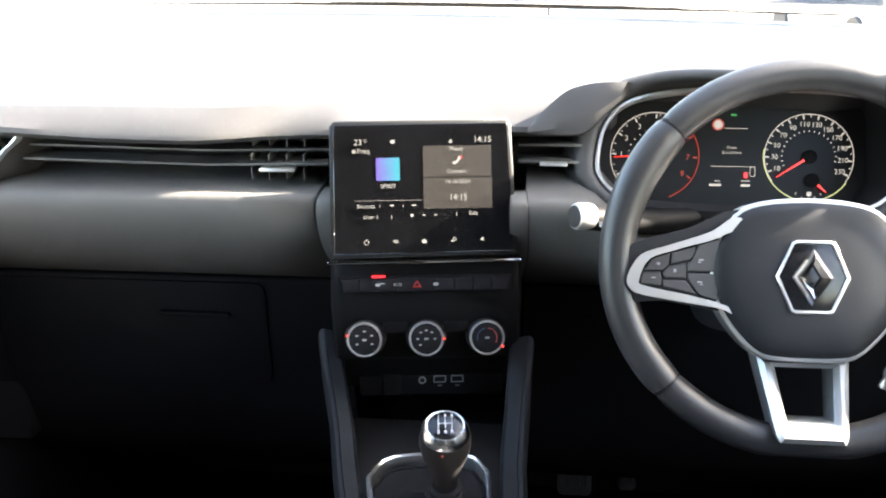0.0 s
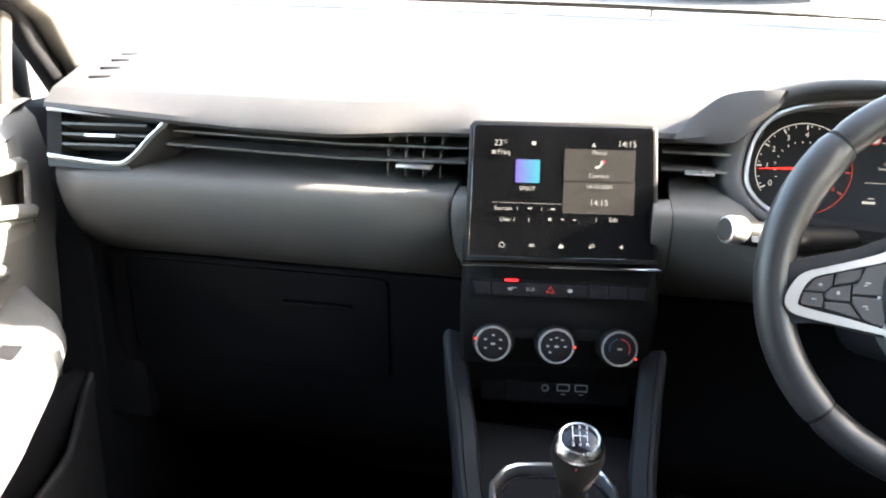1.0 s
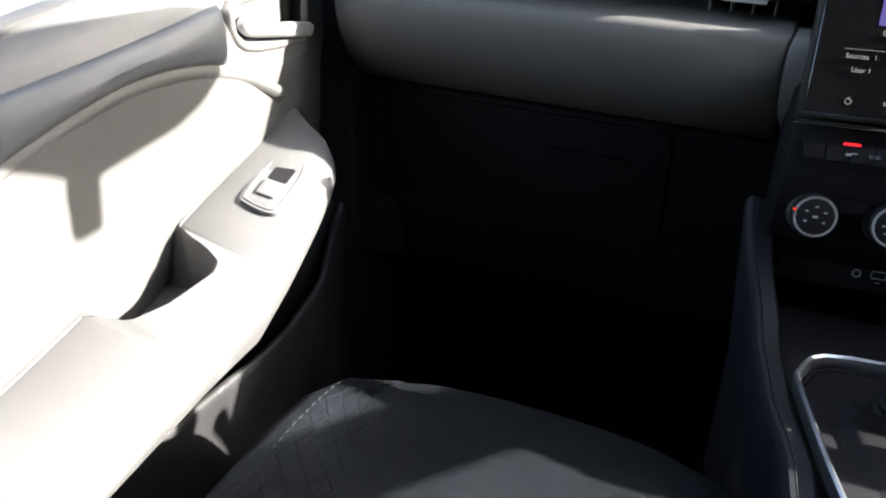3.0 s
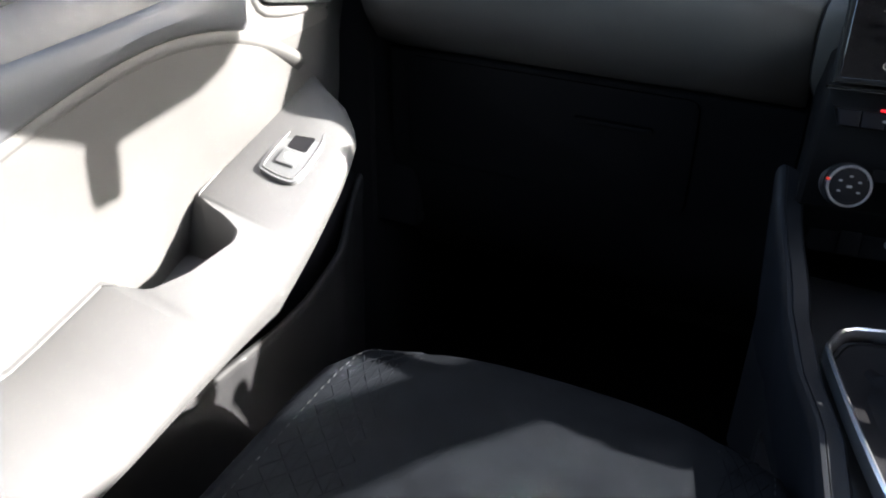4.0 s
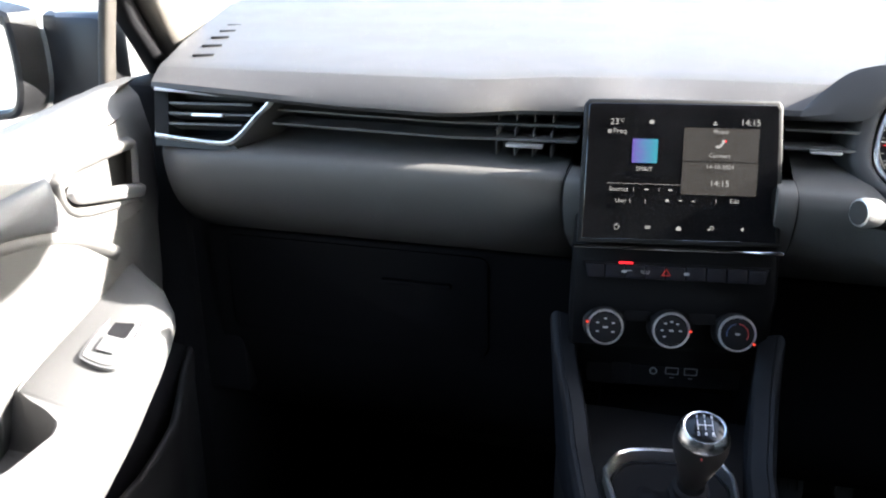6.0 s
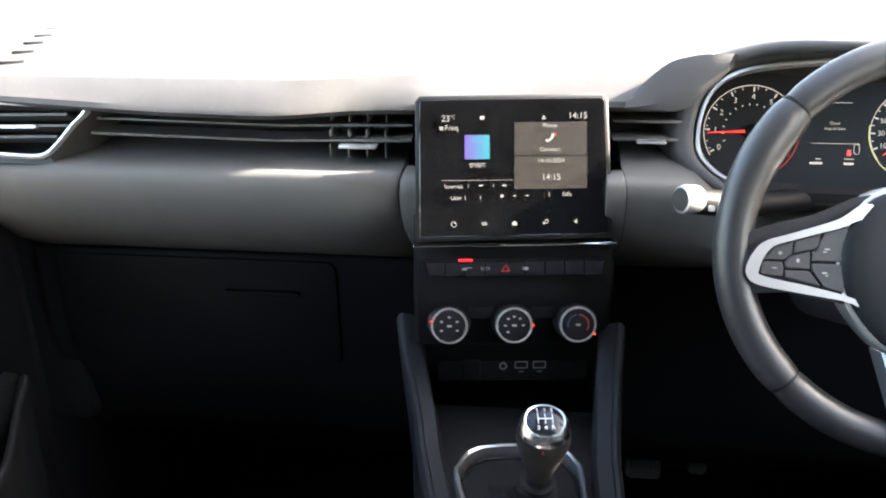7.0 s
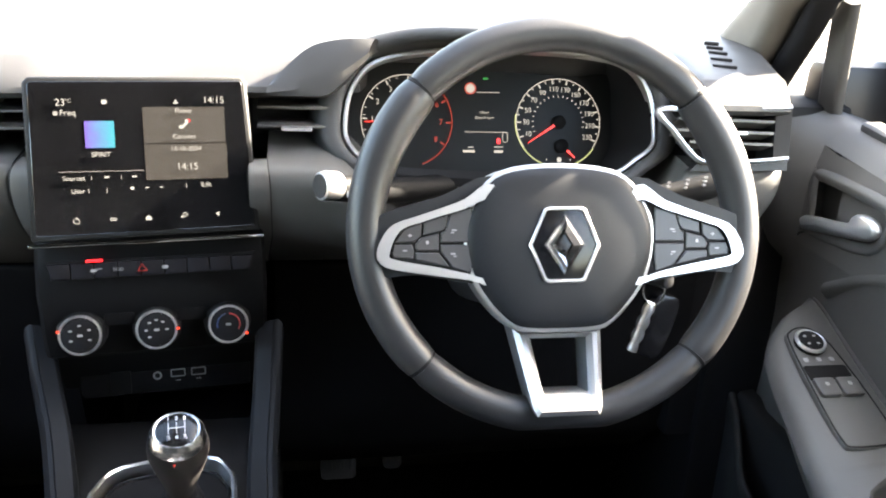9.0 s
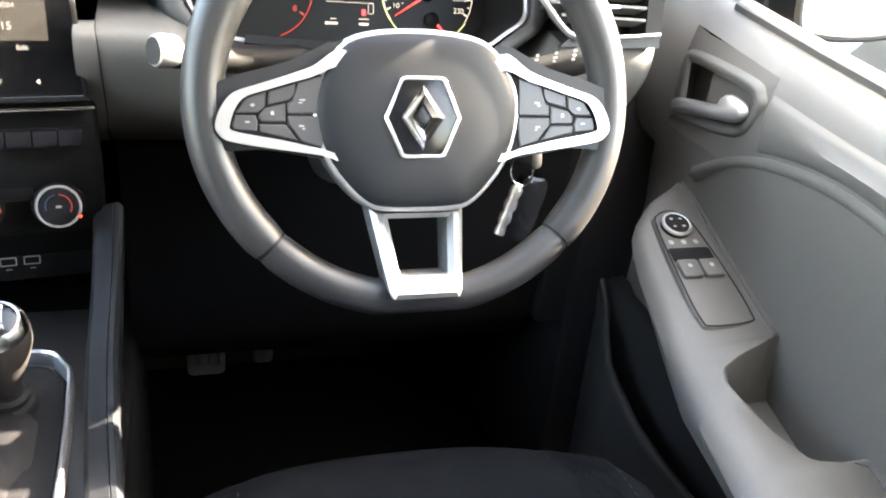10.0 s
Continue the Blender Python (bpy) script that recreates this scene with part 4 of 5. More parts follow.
def door(sx):
    side = "passenger" if sx < 0 else "driver"
    d = thing("front_door", (sx * 0.68, -0.3, 0.35), ("sunlit" if sx < 0 else "shaded") + " dark grey plastic front door lining with armrest", "car door", "front doors")

    off = 0.022 if sx > 0 else 0.0

    def X(x, y, z):
        return (sx * (x + off), y, z)

    def B(x, y, z):
        """The passenger lining's front bulges into the cabin round the handle."""
        k = 0.10 * curve(y, ((-0.32, 0), (0.03, 1))) * curve(z, ((0.70, 0), (0.80, 1))) if sx < 0 else 0.0
        return Vector(X(x, y, z)) + k * Vector((0.47, -0.52, 0.18))

    def nose_out(y, z):
        """The lining's front edge turns out on the passenger's side and in on the driver's."""
        return 0.03 * curve(y, ((0.04, 0.0), (0.14, 1.0))) if sx < 0 else (0.020 - 0.060 * curve(z, ((0.84, 0.0), (0.92, 1.0)))) * curve(y, ((0.070, 0.0), (0.135, 1.0)))

    def A(x, y, z):
        """The armrest follows the lining's bulge."""
        k = 0.072 * curve(y, ((-0.32, 0), (0.03, 1))) if sx < 0 else 0.0
        return Vector(X(x, y, z)) + k * Vector((0.47, -0.52, 0.18))

    # main lining: a closed skin from the window sill down
    HY = 0.0725
    ys = [0.14, 0.10, HY, 0.06] + steps(0.04, -0.06, 4) + [-HY] + steps(-0.10, -0.90, 28)
    rings = []
    for y in ys:
        s = sill(y)
        edge = ((0.668, s - 0.008), (0.655, s - 0.022), (0.645, s - 0.065), (0.645, 0.888), (0.652, 0.85), (0.655, 0.78), (0.655, 0.70), (0.650, 0.60), (0.645, 0.50), (0.655, 0.36))
        rings.append([B(0.735, y, s - 0.01), B(0.700, y, s), B(0.682, y, s + 0.001)] + [B(x + nose_out(y, z), y, z) for x, z in edge] + [B(0.735, y, 0.36)])
    part("lining", loft(rings, skip=lambda r, i: i in (4, 5) and ys[r] < HY + 1e-6 and ys[r + 1] > -HY - 1e-6), door_plastic, d, "", 50)
    # black lower part of the lining
    rings = [[X(0.662, y, 0.672), X(0.646, y, 0.670), X(0.6405, y, 0.664), X(0.640, y, 0.55), X(0.638, y, 0.48), X(0.650, y, 0.352), X(0.662, y, 0.352)] for y in steps(0.135, -0.88, 16)]
    part("lower_lining", loft(rings), hard_plastic, d, "black hard plastic lower lining", 50)
    # curved crease that frames the insert over the armrest
    crease = smooth_loop([(0.010, 0.858), (-0.05, 0.892), (-0.115, 0.912), (-0.203, 0.919), (-0.316, 0.903), (-0.45, 0.868), (-0.6, 0.82), (-0.75, 0.77)], 5, False)
    rings = []
    for y, z in crease:
        rings.append([B(0.655, y, z + 0.006), B(0.6446, y, z + 0.006), B(0.6425, y, z + 0.001), B(0.6432, y, z - 0.004), B(0.6515, y, z - 0.012), B(0.660, y, z - 0.012)])
    part("insert_edge", loft(rings), door_plastic, d, "", 60)
    # soft pad between the crease and the window sill, ending in a rounded edge by the handle
    rings = []
    for i, y in enumerate([-0.0735, -0.0745, -0.0765, -0.080, -0.086] + steps(-0.10, -0.88, 26)):
        c = line(-y, [(-a, b) for a, b in crease]) + 0.0065
        t, fat = sill(y) - 0.024 - 0.012 * curve(y, ((-0.50, 0), (-0.12, 1))), (0.05, 0.45, 0.75, 0.93, 1.0)[min(i, 4)]
        pts = ((0.650, t), (0.646, t - 0.001), (0.6415, t - 0.006), (0.6390, t - 0.016), (0.6375, lerp(c, t, 0.5)), (0.6385, c + 0.010), (0.6410, c + 0.004), (0.6455, c + 0.0005), (0.655, c))
        rings.append([B(lerp(0.652, x, fat) + (0.0035 if sx > 0 else 0.0), y, z) for x, z in pts])
    part("door_pad", loft(rings), door_pad if sx < 0 else door_plastic, d, "soft blue-grey padded upper panel", 60)
    # armrest: shelf with a grab pocket
    rings = []
    for y in [0.030, 0.024, 0.012] + steps(-0.005, -0.15, 8) + steps(-0.164, -0.312, 30) + steps(-0.34, -0.90, 16):
        t = arm_top(y)
        nose = max(0.0, min(1.0, (y + 0.055) / 0.085))
        inner = line(y, ((-0.9, 0.54), (-0.45, 0.535), (-0.30, 0.536), (-0.19, 0.542), (-0.076, 0.558), (0.0, 0.573))) - (0.012 if sx < 0 else 0.0) + 0.060 * nose ** 3
        low = line(y, ((-0.9, 0.60), (-0.4, 0.650), (-0.287, 0.665), (-0.192, 0.673), (-0.118, 0.703), (-0.062, 0.739), (-0.009, 0.770), (0.03, 0.800)))
        cut = curve(y, ((-0.304, 0), (-0.262, 1))) * (1 - curve(y, ((-0.176, 0), (-0.168, 1))))
        wall = line(y, ((-0.304, 0.650), (-0.296, 0.606), (-0.264, 0.586), (-0.215, 0.574), (-0.20, 0.580), (-0.186, 0.606), (-0.176, 0.636), (-0.168, 0.650)))
        dip = 0.065 * cut
        lean = 0.011 if sx < 0 else 0.0
        rings.append([A(0.70, y, low), A(0.70, y, t - dip), A(wall, y, t - dip), A(wall - 0.0005, y, t - 0.002), A(wall - 0.004, y, t), A(inner + 0.014, y, t - 0.006 - lean), A(inner + 0.004, y, t - 0.013 - lean), A(inner, y, t - 0.024 - lean),
                      A(inner + (0.004 if sx < 0 else 0.016), y, lerp(low, t - 0.024, 0.4)), A(inner + (0.016 if sx < 0 else 0.040), y, low)])
    part("armrest", loft(rings), arm_plastic, d, "smooth grey armrest with a grab pocket", 45)
    # lower bin
    rings = []
    for y in steps(0.15, -0.90, 40):
        top = line(y, ((-0.9, 0.58), (-0.3, 0.594), (-0.2, 0.590), (-0.12, 0.584), (-0.06, 0.588), (0.02, 0.612), (0.09, 0.648), (0.165, 0.702)))
        x0 = 0.600 + 0.03 * curve(y, ((0.0, 0), (0.12, 1)))
        rings.append([X(x0 + 0.010, y, 0.36), X(x0 + 0.004, y, top - 0.05), X(x0, y, top - 0.012), X(x0 + 0.0005, y, top - 0.004), X(x0 + 0.003, y, top - 0.0005), X(x0 + 0.007, y, top), X(x0 + 0.010, y, top - 0.003), X(x0 + 0.012, y, top - 0.01), X(x0 + 0.016, y, 0.40), X(0.66, y, 0.40), X(0.66, y, 0.36)])
    part("door_bin", loft(rings), bin_plastic, d, "black door bin", 60)
    # inner handle in its recess
    out = smooth_loop([(0.83 * u, 0.940 + 0.83 * (w - 0.940)) for u, w in HANDLE_OUT], 4)

    def H(p, depth):
        return B(0.645 - depth, -p[0], p[1])

    def skin_point(y, z):
        o = nose_out(y, z)
        return B(line(z, ((sill(y) - 0.065, 0.645), (sill(y) - 0.022, 0.655))) + o, y, z)

    # the lining runs on to the rim of the recess, which goes down behind it
    edge = []
    for u, w in out:
        dy, dz = -u, w - 0.936
        reach = min(HY / max(abs(dy), 1e-6), ((sill(-u) - 0.022 - 0.936) / dz) if dz > 1e-6 else 0.048 / max(-dz, 1e-6))
        edge.append([dy * reach, 0.936 + dz * reach])
    for cy, top in ((HY, 1), (HY, 0), (-HY, 1), (-HY, 0)):
        cz = sill(cy) - 0.022 if top else 0.888
        best = min(edge, key=lambda e: (e[0] - cy) ** 2 + (e[1] - cz) ** 2)
        best[0], best[1] = cy, cz
    rings = [[skin_point(y, min(z, sill(y) - 0.022)) for y, z in edge]]
    for k, dep in ((-0.009, -0.0005), (-0.006, 0.0015), (-0.002, 0.0030), (0.001, 0.0022), (0.004, -0.004), (0.0065, -0.020)):
        rings.append([H(p, dep) for p in inset(out, k)])
    part("handle_surround", loft(rings, caps=False), door_plastic, d, "", 70)
    # the shadow in the recess is put into this part's dark colour
    part("handle_recess", loft([[H(p, dep) for p in inset(out, 0.0055)] for dep in (-0.022, -0.019)]), recess_shade_mat, d, "handle recess, coloured dark for the shadow inside it")
    floor_out = [(max(u, -0.022), w) for u, w in inset(out, 0.0055)]
    part("recess_floor", loft([[H(p, dep) for p in floor_out] for dep in (-0.019, -0.006)]), door_plastic, d)
    lever = smooth_loop([(0.93 * u, 0.934 + 0.95 * (w - 0.934)) for u, w in HANDLE_LEVER], 3)
    rings = [[H(p, dep) for p in inset(lever, k)] for k, dep in ((0.0, 0.002), (0.0, 0.008), (0.003, 0.011))]
    part("handle_lever", loft(rings), satin_chrome, d, "satin silver pull lever", 50)
    # window rubber and pane
    rings = [[X(0.690 + a, y, sill(y) + b) for a, b in ((-0.010, -0.004), (-0.010, 0.006), (-0.006, 0.009), (0.010, 0.009), (0.010, -0.004))] for y in steps(0.055, -0.90, 20)]
    part("window_seal", loft(rings), rubber, d, "black window seal")
    rings = []
    for i in range(6):
        t = i / 5
        front = lerp(0.045, -0.12, t)
        rings.append([X(lerp(0.690, 0.575, t ** 1.15), lerp(front, -0.78, k / 8), lerp(sill(lerp(front, -0.78, k / 8)), 1.36, t)) for k in range(9)])
    pane = part("window_pane", loft(rings, closed=False), clear_glass, d, "clear side window, wound up")
    pane.visible_shadow = False
    return d


HANDLE_OUT = [(0.081, 0.953), (0.054, 0.913), (-0.056, 0.897), (-0.068, 0.904), (-0.074, 0.935), (-0.078, 0.966), (-0.068, 0.977), (0.0, 0.978), (0.062, 0.975), (0.076, 0.967)]
HANDLE_LEVER = [(0.062, 0.942), (0.056, 0.952), (0.032, 0.954), (0.020, 0.946), (0.010, 0.937), (-0.060, 0.923), (-0.062, 0.910), (-0.050, 0.909), (0.034, 0.927), (0.052, 0.932)]
# door plastic darkened to stand for the handle recess's shadow
recess_shade_mat = material("recess_shade", (0.020, 0.019, 0.018), 0.5)
door_p = door(-1)
door_d = door(1)


# ---- seats ----
def seam_line(v):
    """Where the bolster meets the middle panel, as a share of the half width."""
    return 0.62 - 0.75 * max(0.0, min(v, 0.30) - 0.10)


def cushion_point(cx, cy, cz, u, v):
    """A point on the cushion: u across (-1 to 1), v from the front edge back in metres."""
    m = seam_line(v)
    bol = 0.030 * max(0.0, (abs(u) - m) / (1 - m)) ** 1.3 * curve(v, ((0.0, 0.1), (0.16, 1)))
    dip = -0.004 * max(0.0, 1 - abs(abs(u) - m) / 0.035) ** 2
    edge = -0.060 * max(0.0, (abs(u) - 0.84) / 0.16) ** 2
    front = -0.085 * max(0.0, 1 - v / 0.10) ** 2.2
    w = 0.220 * (1 - 0.08 * max(0.0, 1 - v / 0.12) ** 2)
    return Vector((cx + u * w, cy - v - 0.070 * abs(u) ** 3, cz + bol + dip + edge + front - 0.05 * v))


def seat(cx, cy, cz, label):
    s = thing("front_seat", (cx, cy - 0.25, 0.3), label, "car seat", "front seats")

    rings = []
    for v in (0.0, 0.006, 0.018, 0.035, 0.06, 0.10, 0.15, 0.2, 0.25, 0.3, 0.4, 0.5, 0.56):
        rings.append([cushion_point(cx, cy, cz, u, v) for u in steps(-1, 1, 40)] + [(cx + u * 0.20, cy - v - 0.02, cz - 0.16) for u in (0.95, 0.0, -0.95)])
    part("cushion", loft(rings), seat_cloth, s, "", 70)
    rings = []
    for k in range(9):
        t = k / 8
        y0, z0 = cy - 0.54 - 0.36 * t, cz + 0.02 + 0.54 * t
        wd = lerp(0.25, 0.20, t)
        rings.append([(cx + u * wd, y0 + 0.05 * abs(u) ** 2.5, z0) for u in steps(-1, 1, 12)] + [(cx + u * wd * 0.95, y0 - 0.12, z0) for u in (1, 0.5, 0, -0.5, -1)])
    part("backrest", loft(rings), seat_cloth, s, "", 70)
    part("headrest", slab(plane((cx, cy - 0.98, cz + 0.68), 0, -15), rrect(0.26, 0.17, 0.06, 6), -0.05, 0.04, 0.03, 4), seat_cloth, s)
    part("base", box((cx - 0.2, cy - 0.5, 0.28), (cx + 0.2, cy - 0.06, cz - 0.13), 0.02), black_matt, s)
    return s


seat_p = seat(-0.246, -0.110, 0.682, "black cloth passenger seat, partly sunlit")
seat_d = seat(0.325, -0.088, 0.674, "black cloth driver seat in shade")


# ---- wing mirrors ----
def wing_mirror(sx):
    m = thing("wing_mirror", (sx * 0.80, 0.02, 1.02), "black door mirror with painted cap", "wing mirror", "wing mirrors")
    f = plane((sx * 0.897, 0.11, 1.050), sx * 10, 0)
    out = smooth_loop([(0.095, 0.066), (0.0, 0.076), (-0.085, 0.070), (-0.108, 0.050), (-0.112, 0.0), (-0.100, -0.058), (-0.07, -0.070), (0.0, -0.075), (0.08, -0.068), (0.105, -0.045), (0.112, 0.0), (0.108, 0.050)], 3)
    part("shell", ring_slab(f, out, inset(out, 0.012), -0.03, 0.012, 0.004), hard_plastic, m)
    rings = [[f @ Vector((x * s, y * s, -n)) for x, y in out] for s, n in ((1, 0.0), (0.98, 0.04), (0.85, 0.08), (0.5, 0.105))]
    part("cap", loft(rings), paint_grey, m, "painted mirror cap", 60)
    part("glass", slab(f, inset(out, 0.011), -0.004, 0.002), mirror_glass, m, "silvered mirror glass")
    part("stem", box((min(sx * 0.71, sx * 0.80), 0.13, 0.98), (max(sx * 0.71, sx * 0.80), 0.19, 1.075 if sx > 0 else 1.11), 0.015), hard_plastic, m)


wing_mirror(-1)
wing_mirror(1)


# ---- outside ----
gr = part("ground", box((-300, -300, -0.2), (300, 300, 0.0)), asphalt)
tagged(gr, "sunlit grey asphalt of a car park", "ground", kind="structure")


def parked_car(x, y, heading, paint, label):
    c = thing("parked_car", (x, y, 0), label, "car", "parked cars")
    m = Matrix.Translation((x, y, 0)) @ Matrix.Rotation(radians(heading), 4, "Z")

    def body(secs):
        rings = []
        for yy, hw, z0, z1 in secs:
            rings.append([m @ Vector(p) for p in ((-hw, yy, z0), (-hw - 0.02, yy, lerp(z0, z1, 0.5)), (-hw + 0.06, yy, z1), (hw - 0.06, yy, z1), (hw + 0.02, yy, lerp(z0, z1, 0.5)), (hw, yy, z0))])
        return loft(rings)

    part("body", body([(-2.1, 0.70, 0.35, 0.60), (-2.0, 0.80, 0.25, 0.75), (-1.2, 0.85, 0.22, 0.92), (0.0, 0.86, 0.22, 0.95), (1.5, 0.84, 0.22, 0.98), (1.95, 0.80, 0.25, 0.92), (2.05, 0.72, 0.35, 0.7)]), paint, c, "", 60)
    part("cabin", body([(-1.15, 0.78, 0.90, 0.96), (-0.45, 0.66, 0.90, 1.42), (0.9, 0.64, 0.90, 1.45), (1.75, 0.70, 0.90, 1.0)]), dark_window, c, "dark glazed upper body", 60)
    part("roof", body([(-0.42, 0.62, 1.41, 1.455), (0.2, 0.63, 1.42, 1.48), (0.95, 0.61, 1.42, 1.47)]), paint, c)
    for wx in (-0.78, 0.78):
        for wy in (-1.3, 1.3):
            wm = m @ Matrix.Translation((wx, wy, 0.32)) @ Matrix.Rotation(radians(90), 4, "Y")
            wh = part("wheel", lathe(wm, [(0.22, -0.10), (0.31, -0.10), (0.32, -0.06), (0.32, 0.06), (0.31, 0.10), (0.22, 0.10)], 28), rubber, c, "black tyre")
            part("wheel_rim", lathe(wm, [(0.05, -0.09), (0.22, -0.085), (0.22, 0.085), (0.05, 0.09)], 10), satin_chrome, wh)
    for wx in (-0.6, 0.6):
        part("headlight", slab(m @ Matrix.Translation((wx, -2.06, 0.64)) @ Matrix.Rotation(radians(90), 4, "X"), rrect(0.32, 0.13, 0.05), -0.03, 0.03, 0.01), bright_chrome, c)


parked_car(1.2, 9.3, 0, paint_champagne, "pale champagne parked hatchback seen through the windscreen")
parked_car(4.2, 9.6, 0, paint_silver, "silver parked hatchback seen through the windscreen")
parked_car(3.4, 0.4, 180, paint_white, "white car parked alongside the driver's door")


# ---- details on the screen ----
lit_white = glow("lit_white", (1.0, 0.97, 0.92), 0.03744)
lit_dim = glow("lit_dim", (1.0, 0.95, 0.9), 0.0273)
lit_tile = glow("lit_tile", (1.0, 0.88, 0.76), 0.004056)
lit_red = glow("lit_red", (1.0, 0.05, 0.06), 0.0936)
lit_green = glow("lit_green", (0.1, 0.8, 0.2), 0.0156)
dim_print = glow("dim_print", (0.9, 0.9, 0.9), 0.0078)


def album_tile():
    m = bpy.data.materials.new("album_tile")
    m.use_nodes = True
    nt = m.node_tree
    b = nt.nodes["Principled BSDF"]
    b.inputs["Base Color"].default_value = (0.01, 0.01, 0.01, 1)
    b.inputs["Roughness"].default_value = 0.25
    co = nt.nodes.new("ShaderNodeTexCoord")
    sep = nt.nodes.new("ShaderNodeSeparateXYZ")
    nt.links.new(co.outputs["Generated"], sep.inputs[0])
    ramp = nt.nodes.new("ShaderNodeValToRGB")
    ramp.color_ramp.elements[0].color = (0.28, 0.16, 0.80, 1)
    ramp.color_ramp.elements[1].color = (0.05, 0.62, 0.75, 1)
    mixv = nt.nodes.new("ShaderNodeTexNoise")
    mixv.inputs["Scale"].default_value = 4
    nt.links.new(co.outputs["Generated"], mixv.inputs["Vector"])
    add = nt.nodes.new("ShaderNodeMath")
    add.operation = "MULTIPLY_ADD"
    add.inputs[1].default_value = 0.5
    nt.links.new(mixv.outputs["Fac"], add.inputs[0])
    sub = nt.nodes.new("ShaderNodeMath")
    sub.operation = "SUBTRACT"
    sub.inputs[1].default_value = 0.25
    nt.links.new(sep.outputs["X"], sub.inputs[0])
    nt.links.new(sub.outputs[0], add.inputs[2])
    nt.links.new(add.outputs[0], ramp.inputs[0])
    nt.links.new(ramp.outputs[0], b.inputs["Emission Color"])
    b.inputs["Emission Strength"].default_value = 0.043
    return m


def screen_picture():
    N = 0.0108

    def panel(name, u0, w0, u1, w1, mat, n=N, r=0.0004):
        return part(name, slab(STACK, rrect(u1 - u0, w1 - w0, min(r, (u1 - u0) / 2.2, (w1 - w0) / 2.2), 2, (u0 + u1) / 2, (w0 + w1) / 2), n - 0.0003, n), mat, screen)

    def text(body, u, w, size, mat=lit_white, align="CENTER"):
        write("screen_text", body, at(STACK, u, w, N + 0.0004), size, mat, screen, 0.0001, align)

    panel("screen_tile", -0.0015, 0.0844, 0.0662, 0.1152, lit_tile)
    panel("screen_tile", -0.0015, 0.0530, 0.0668, 0.0835, lit_tile)
    panel("album_picture", -0.0481, 0.0813, -0.0247, 0.1038, album_tile())
    panel("screen_line", -0.0700, 0.0614, -0.0025, 0.0618, lit_dim)
    text("23", -0.0655, 0.1190, 0.0082)
    text("°C", -0.0592, 0.1205, 0.0046, lit_dim)
    text("14:15", 0.0576, 0.1206, 0.0082)
    text("Freq", -0.0602, 0.1105, 0.0068)
    panel("screen_icon", -0.0715, 0.1085, -0.0678, 0.1120, lit_dim)
    panel("screen_icon", -0.0336, 0.1178, -0.0292, 0.1214, lit_white, r=0.001)
    panel("screen_icon", 0.0240, 0.1178, 0.0280, 0.1190, lit_white)
    panel("screen_icon", 0.0250, 0.1194, 0.0270, 0.1212, lit_white, r=0.0008)
    text("SPIRIT", -0.0362, 0.0755, 0.0058)
    text("Phone", 0.0318, 0.1117, 0.0055)
    text("Connect", 0.0318, 0.0897, 0.0055)
    text("14-10-2024", 0.0326, 0.0792, 0.0055)
    text("14:15", 0.0330, 0.0638, 0.0082)
    text("Sources", -0.0588, 0.0560, 0.0055)
    text("User 1", -0.0540, 0.0452, 0.0055)
    text("Edit", 0.0478, 0.0478, 0.0055)
    # telephone handset with a red mark
    hs = at(STACK, 0.0322, 0.1000, N + 0.0003, 45)
    part("phone_icon", slab(hs, smooth_loop([(-0.005, 0.0005), (-0.0045, 0.0022), (-0.0025, 0.0020), (-0.002, 0.0008), (0.002, 0.0008), (0.0025, 0.0020), (0.0045, 0.0022), (0.005, 0.0005), (0.003, -0.0014), (-0.003, -0.0014)][::-1], 3), -0.0002, 0.0002), lit_white, screen)
    panel("screen_icon", 0.0345, 0.1022, 0.0372, 0.1046, lit_red, N + 0.0004)
    for u, w, a, b in ((-0.0330, 0.0566, 0.0040, 0.0014), (-0.0110, 0.0566, 0.0042, 0.0014), (-0.0335, 0.0453, 0.0007, 0.0040), (-0.0133, 0.0466, 0.0032, 0.0026),
                       (-0.0012, 0.0468, 0.0030, 0.0010), (0.0105, 0.0468, 0.0030, 0.0010), (0.0312, 0.0474, 0.0007, 0.0040), (-0.0450, 0.0562, 0.0005, 0.0034), (-0.0215, 0.0562, 0.0005, 0.0034)):
        panel("screen_icon", u - a / 2, w - b / 2, u + a / 2, w + b / 2, lit_white if b < 0.003 else lit_dim, r=0.0006)
    # touch keys under the picture
    pw = at(STACK, -0.0589, 0.0202, N)
    part("touch_key", ring_slab(pw, circle(0.0026, 20), circle(0.0021, 20), -0.0002, 0.0002, 0.00005), lit_white, screen)
    panel("touch_key", -0.0591, 0.0212, -0.0587, 0.0236, lit_white)
    for dw in (0.0, 0.0016):
        panel("touch_key", -0.0325, 0.0195 + dw, -0.0273, 0.0203 + dw, lit_white, r=0.0002)
    part("touch_key", slab(at(STACK, -0.0014, 0.0206, N), [(0.0024, -0.0018), (0.0024, 0.0006), (0.0, 0.0024), (-0.0024, 0.0006), (-0.0024, -0.0018)], -0.0002, 0.0001), lit_white, screen)
    panel("touch_key", 0.0252, 0.0198, 0.0272, 0.0212, lit_white)
    part("touch_key", ring_slab(at(STACK, 0.0288, 0.0222, N), circle(0.0019, 16), circle(0.0013, 16), -0.0002, 0.0002, 0.00005), lit_white, screen)
    part("touch_key", slab(at(STACK, 0.0564, 0.0219, N), [(0.0012, 0.0022), (-0.0018, 0.0), (0.0012, -0.0022)], -0.0002, 0.0001), lit_white, screen)


screen_picture()


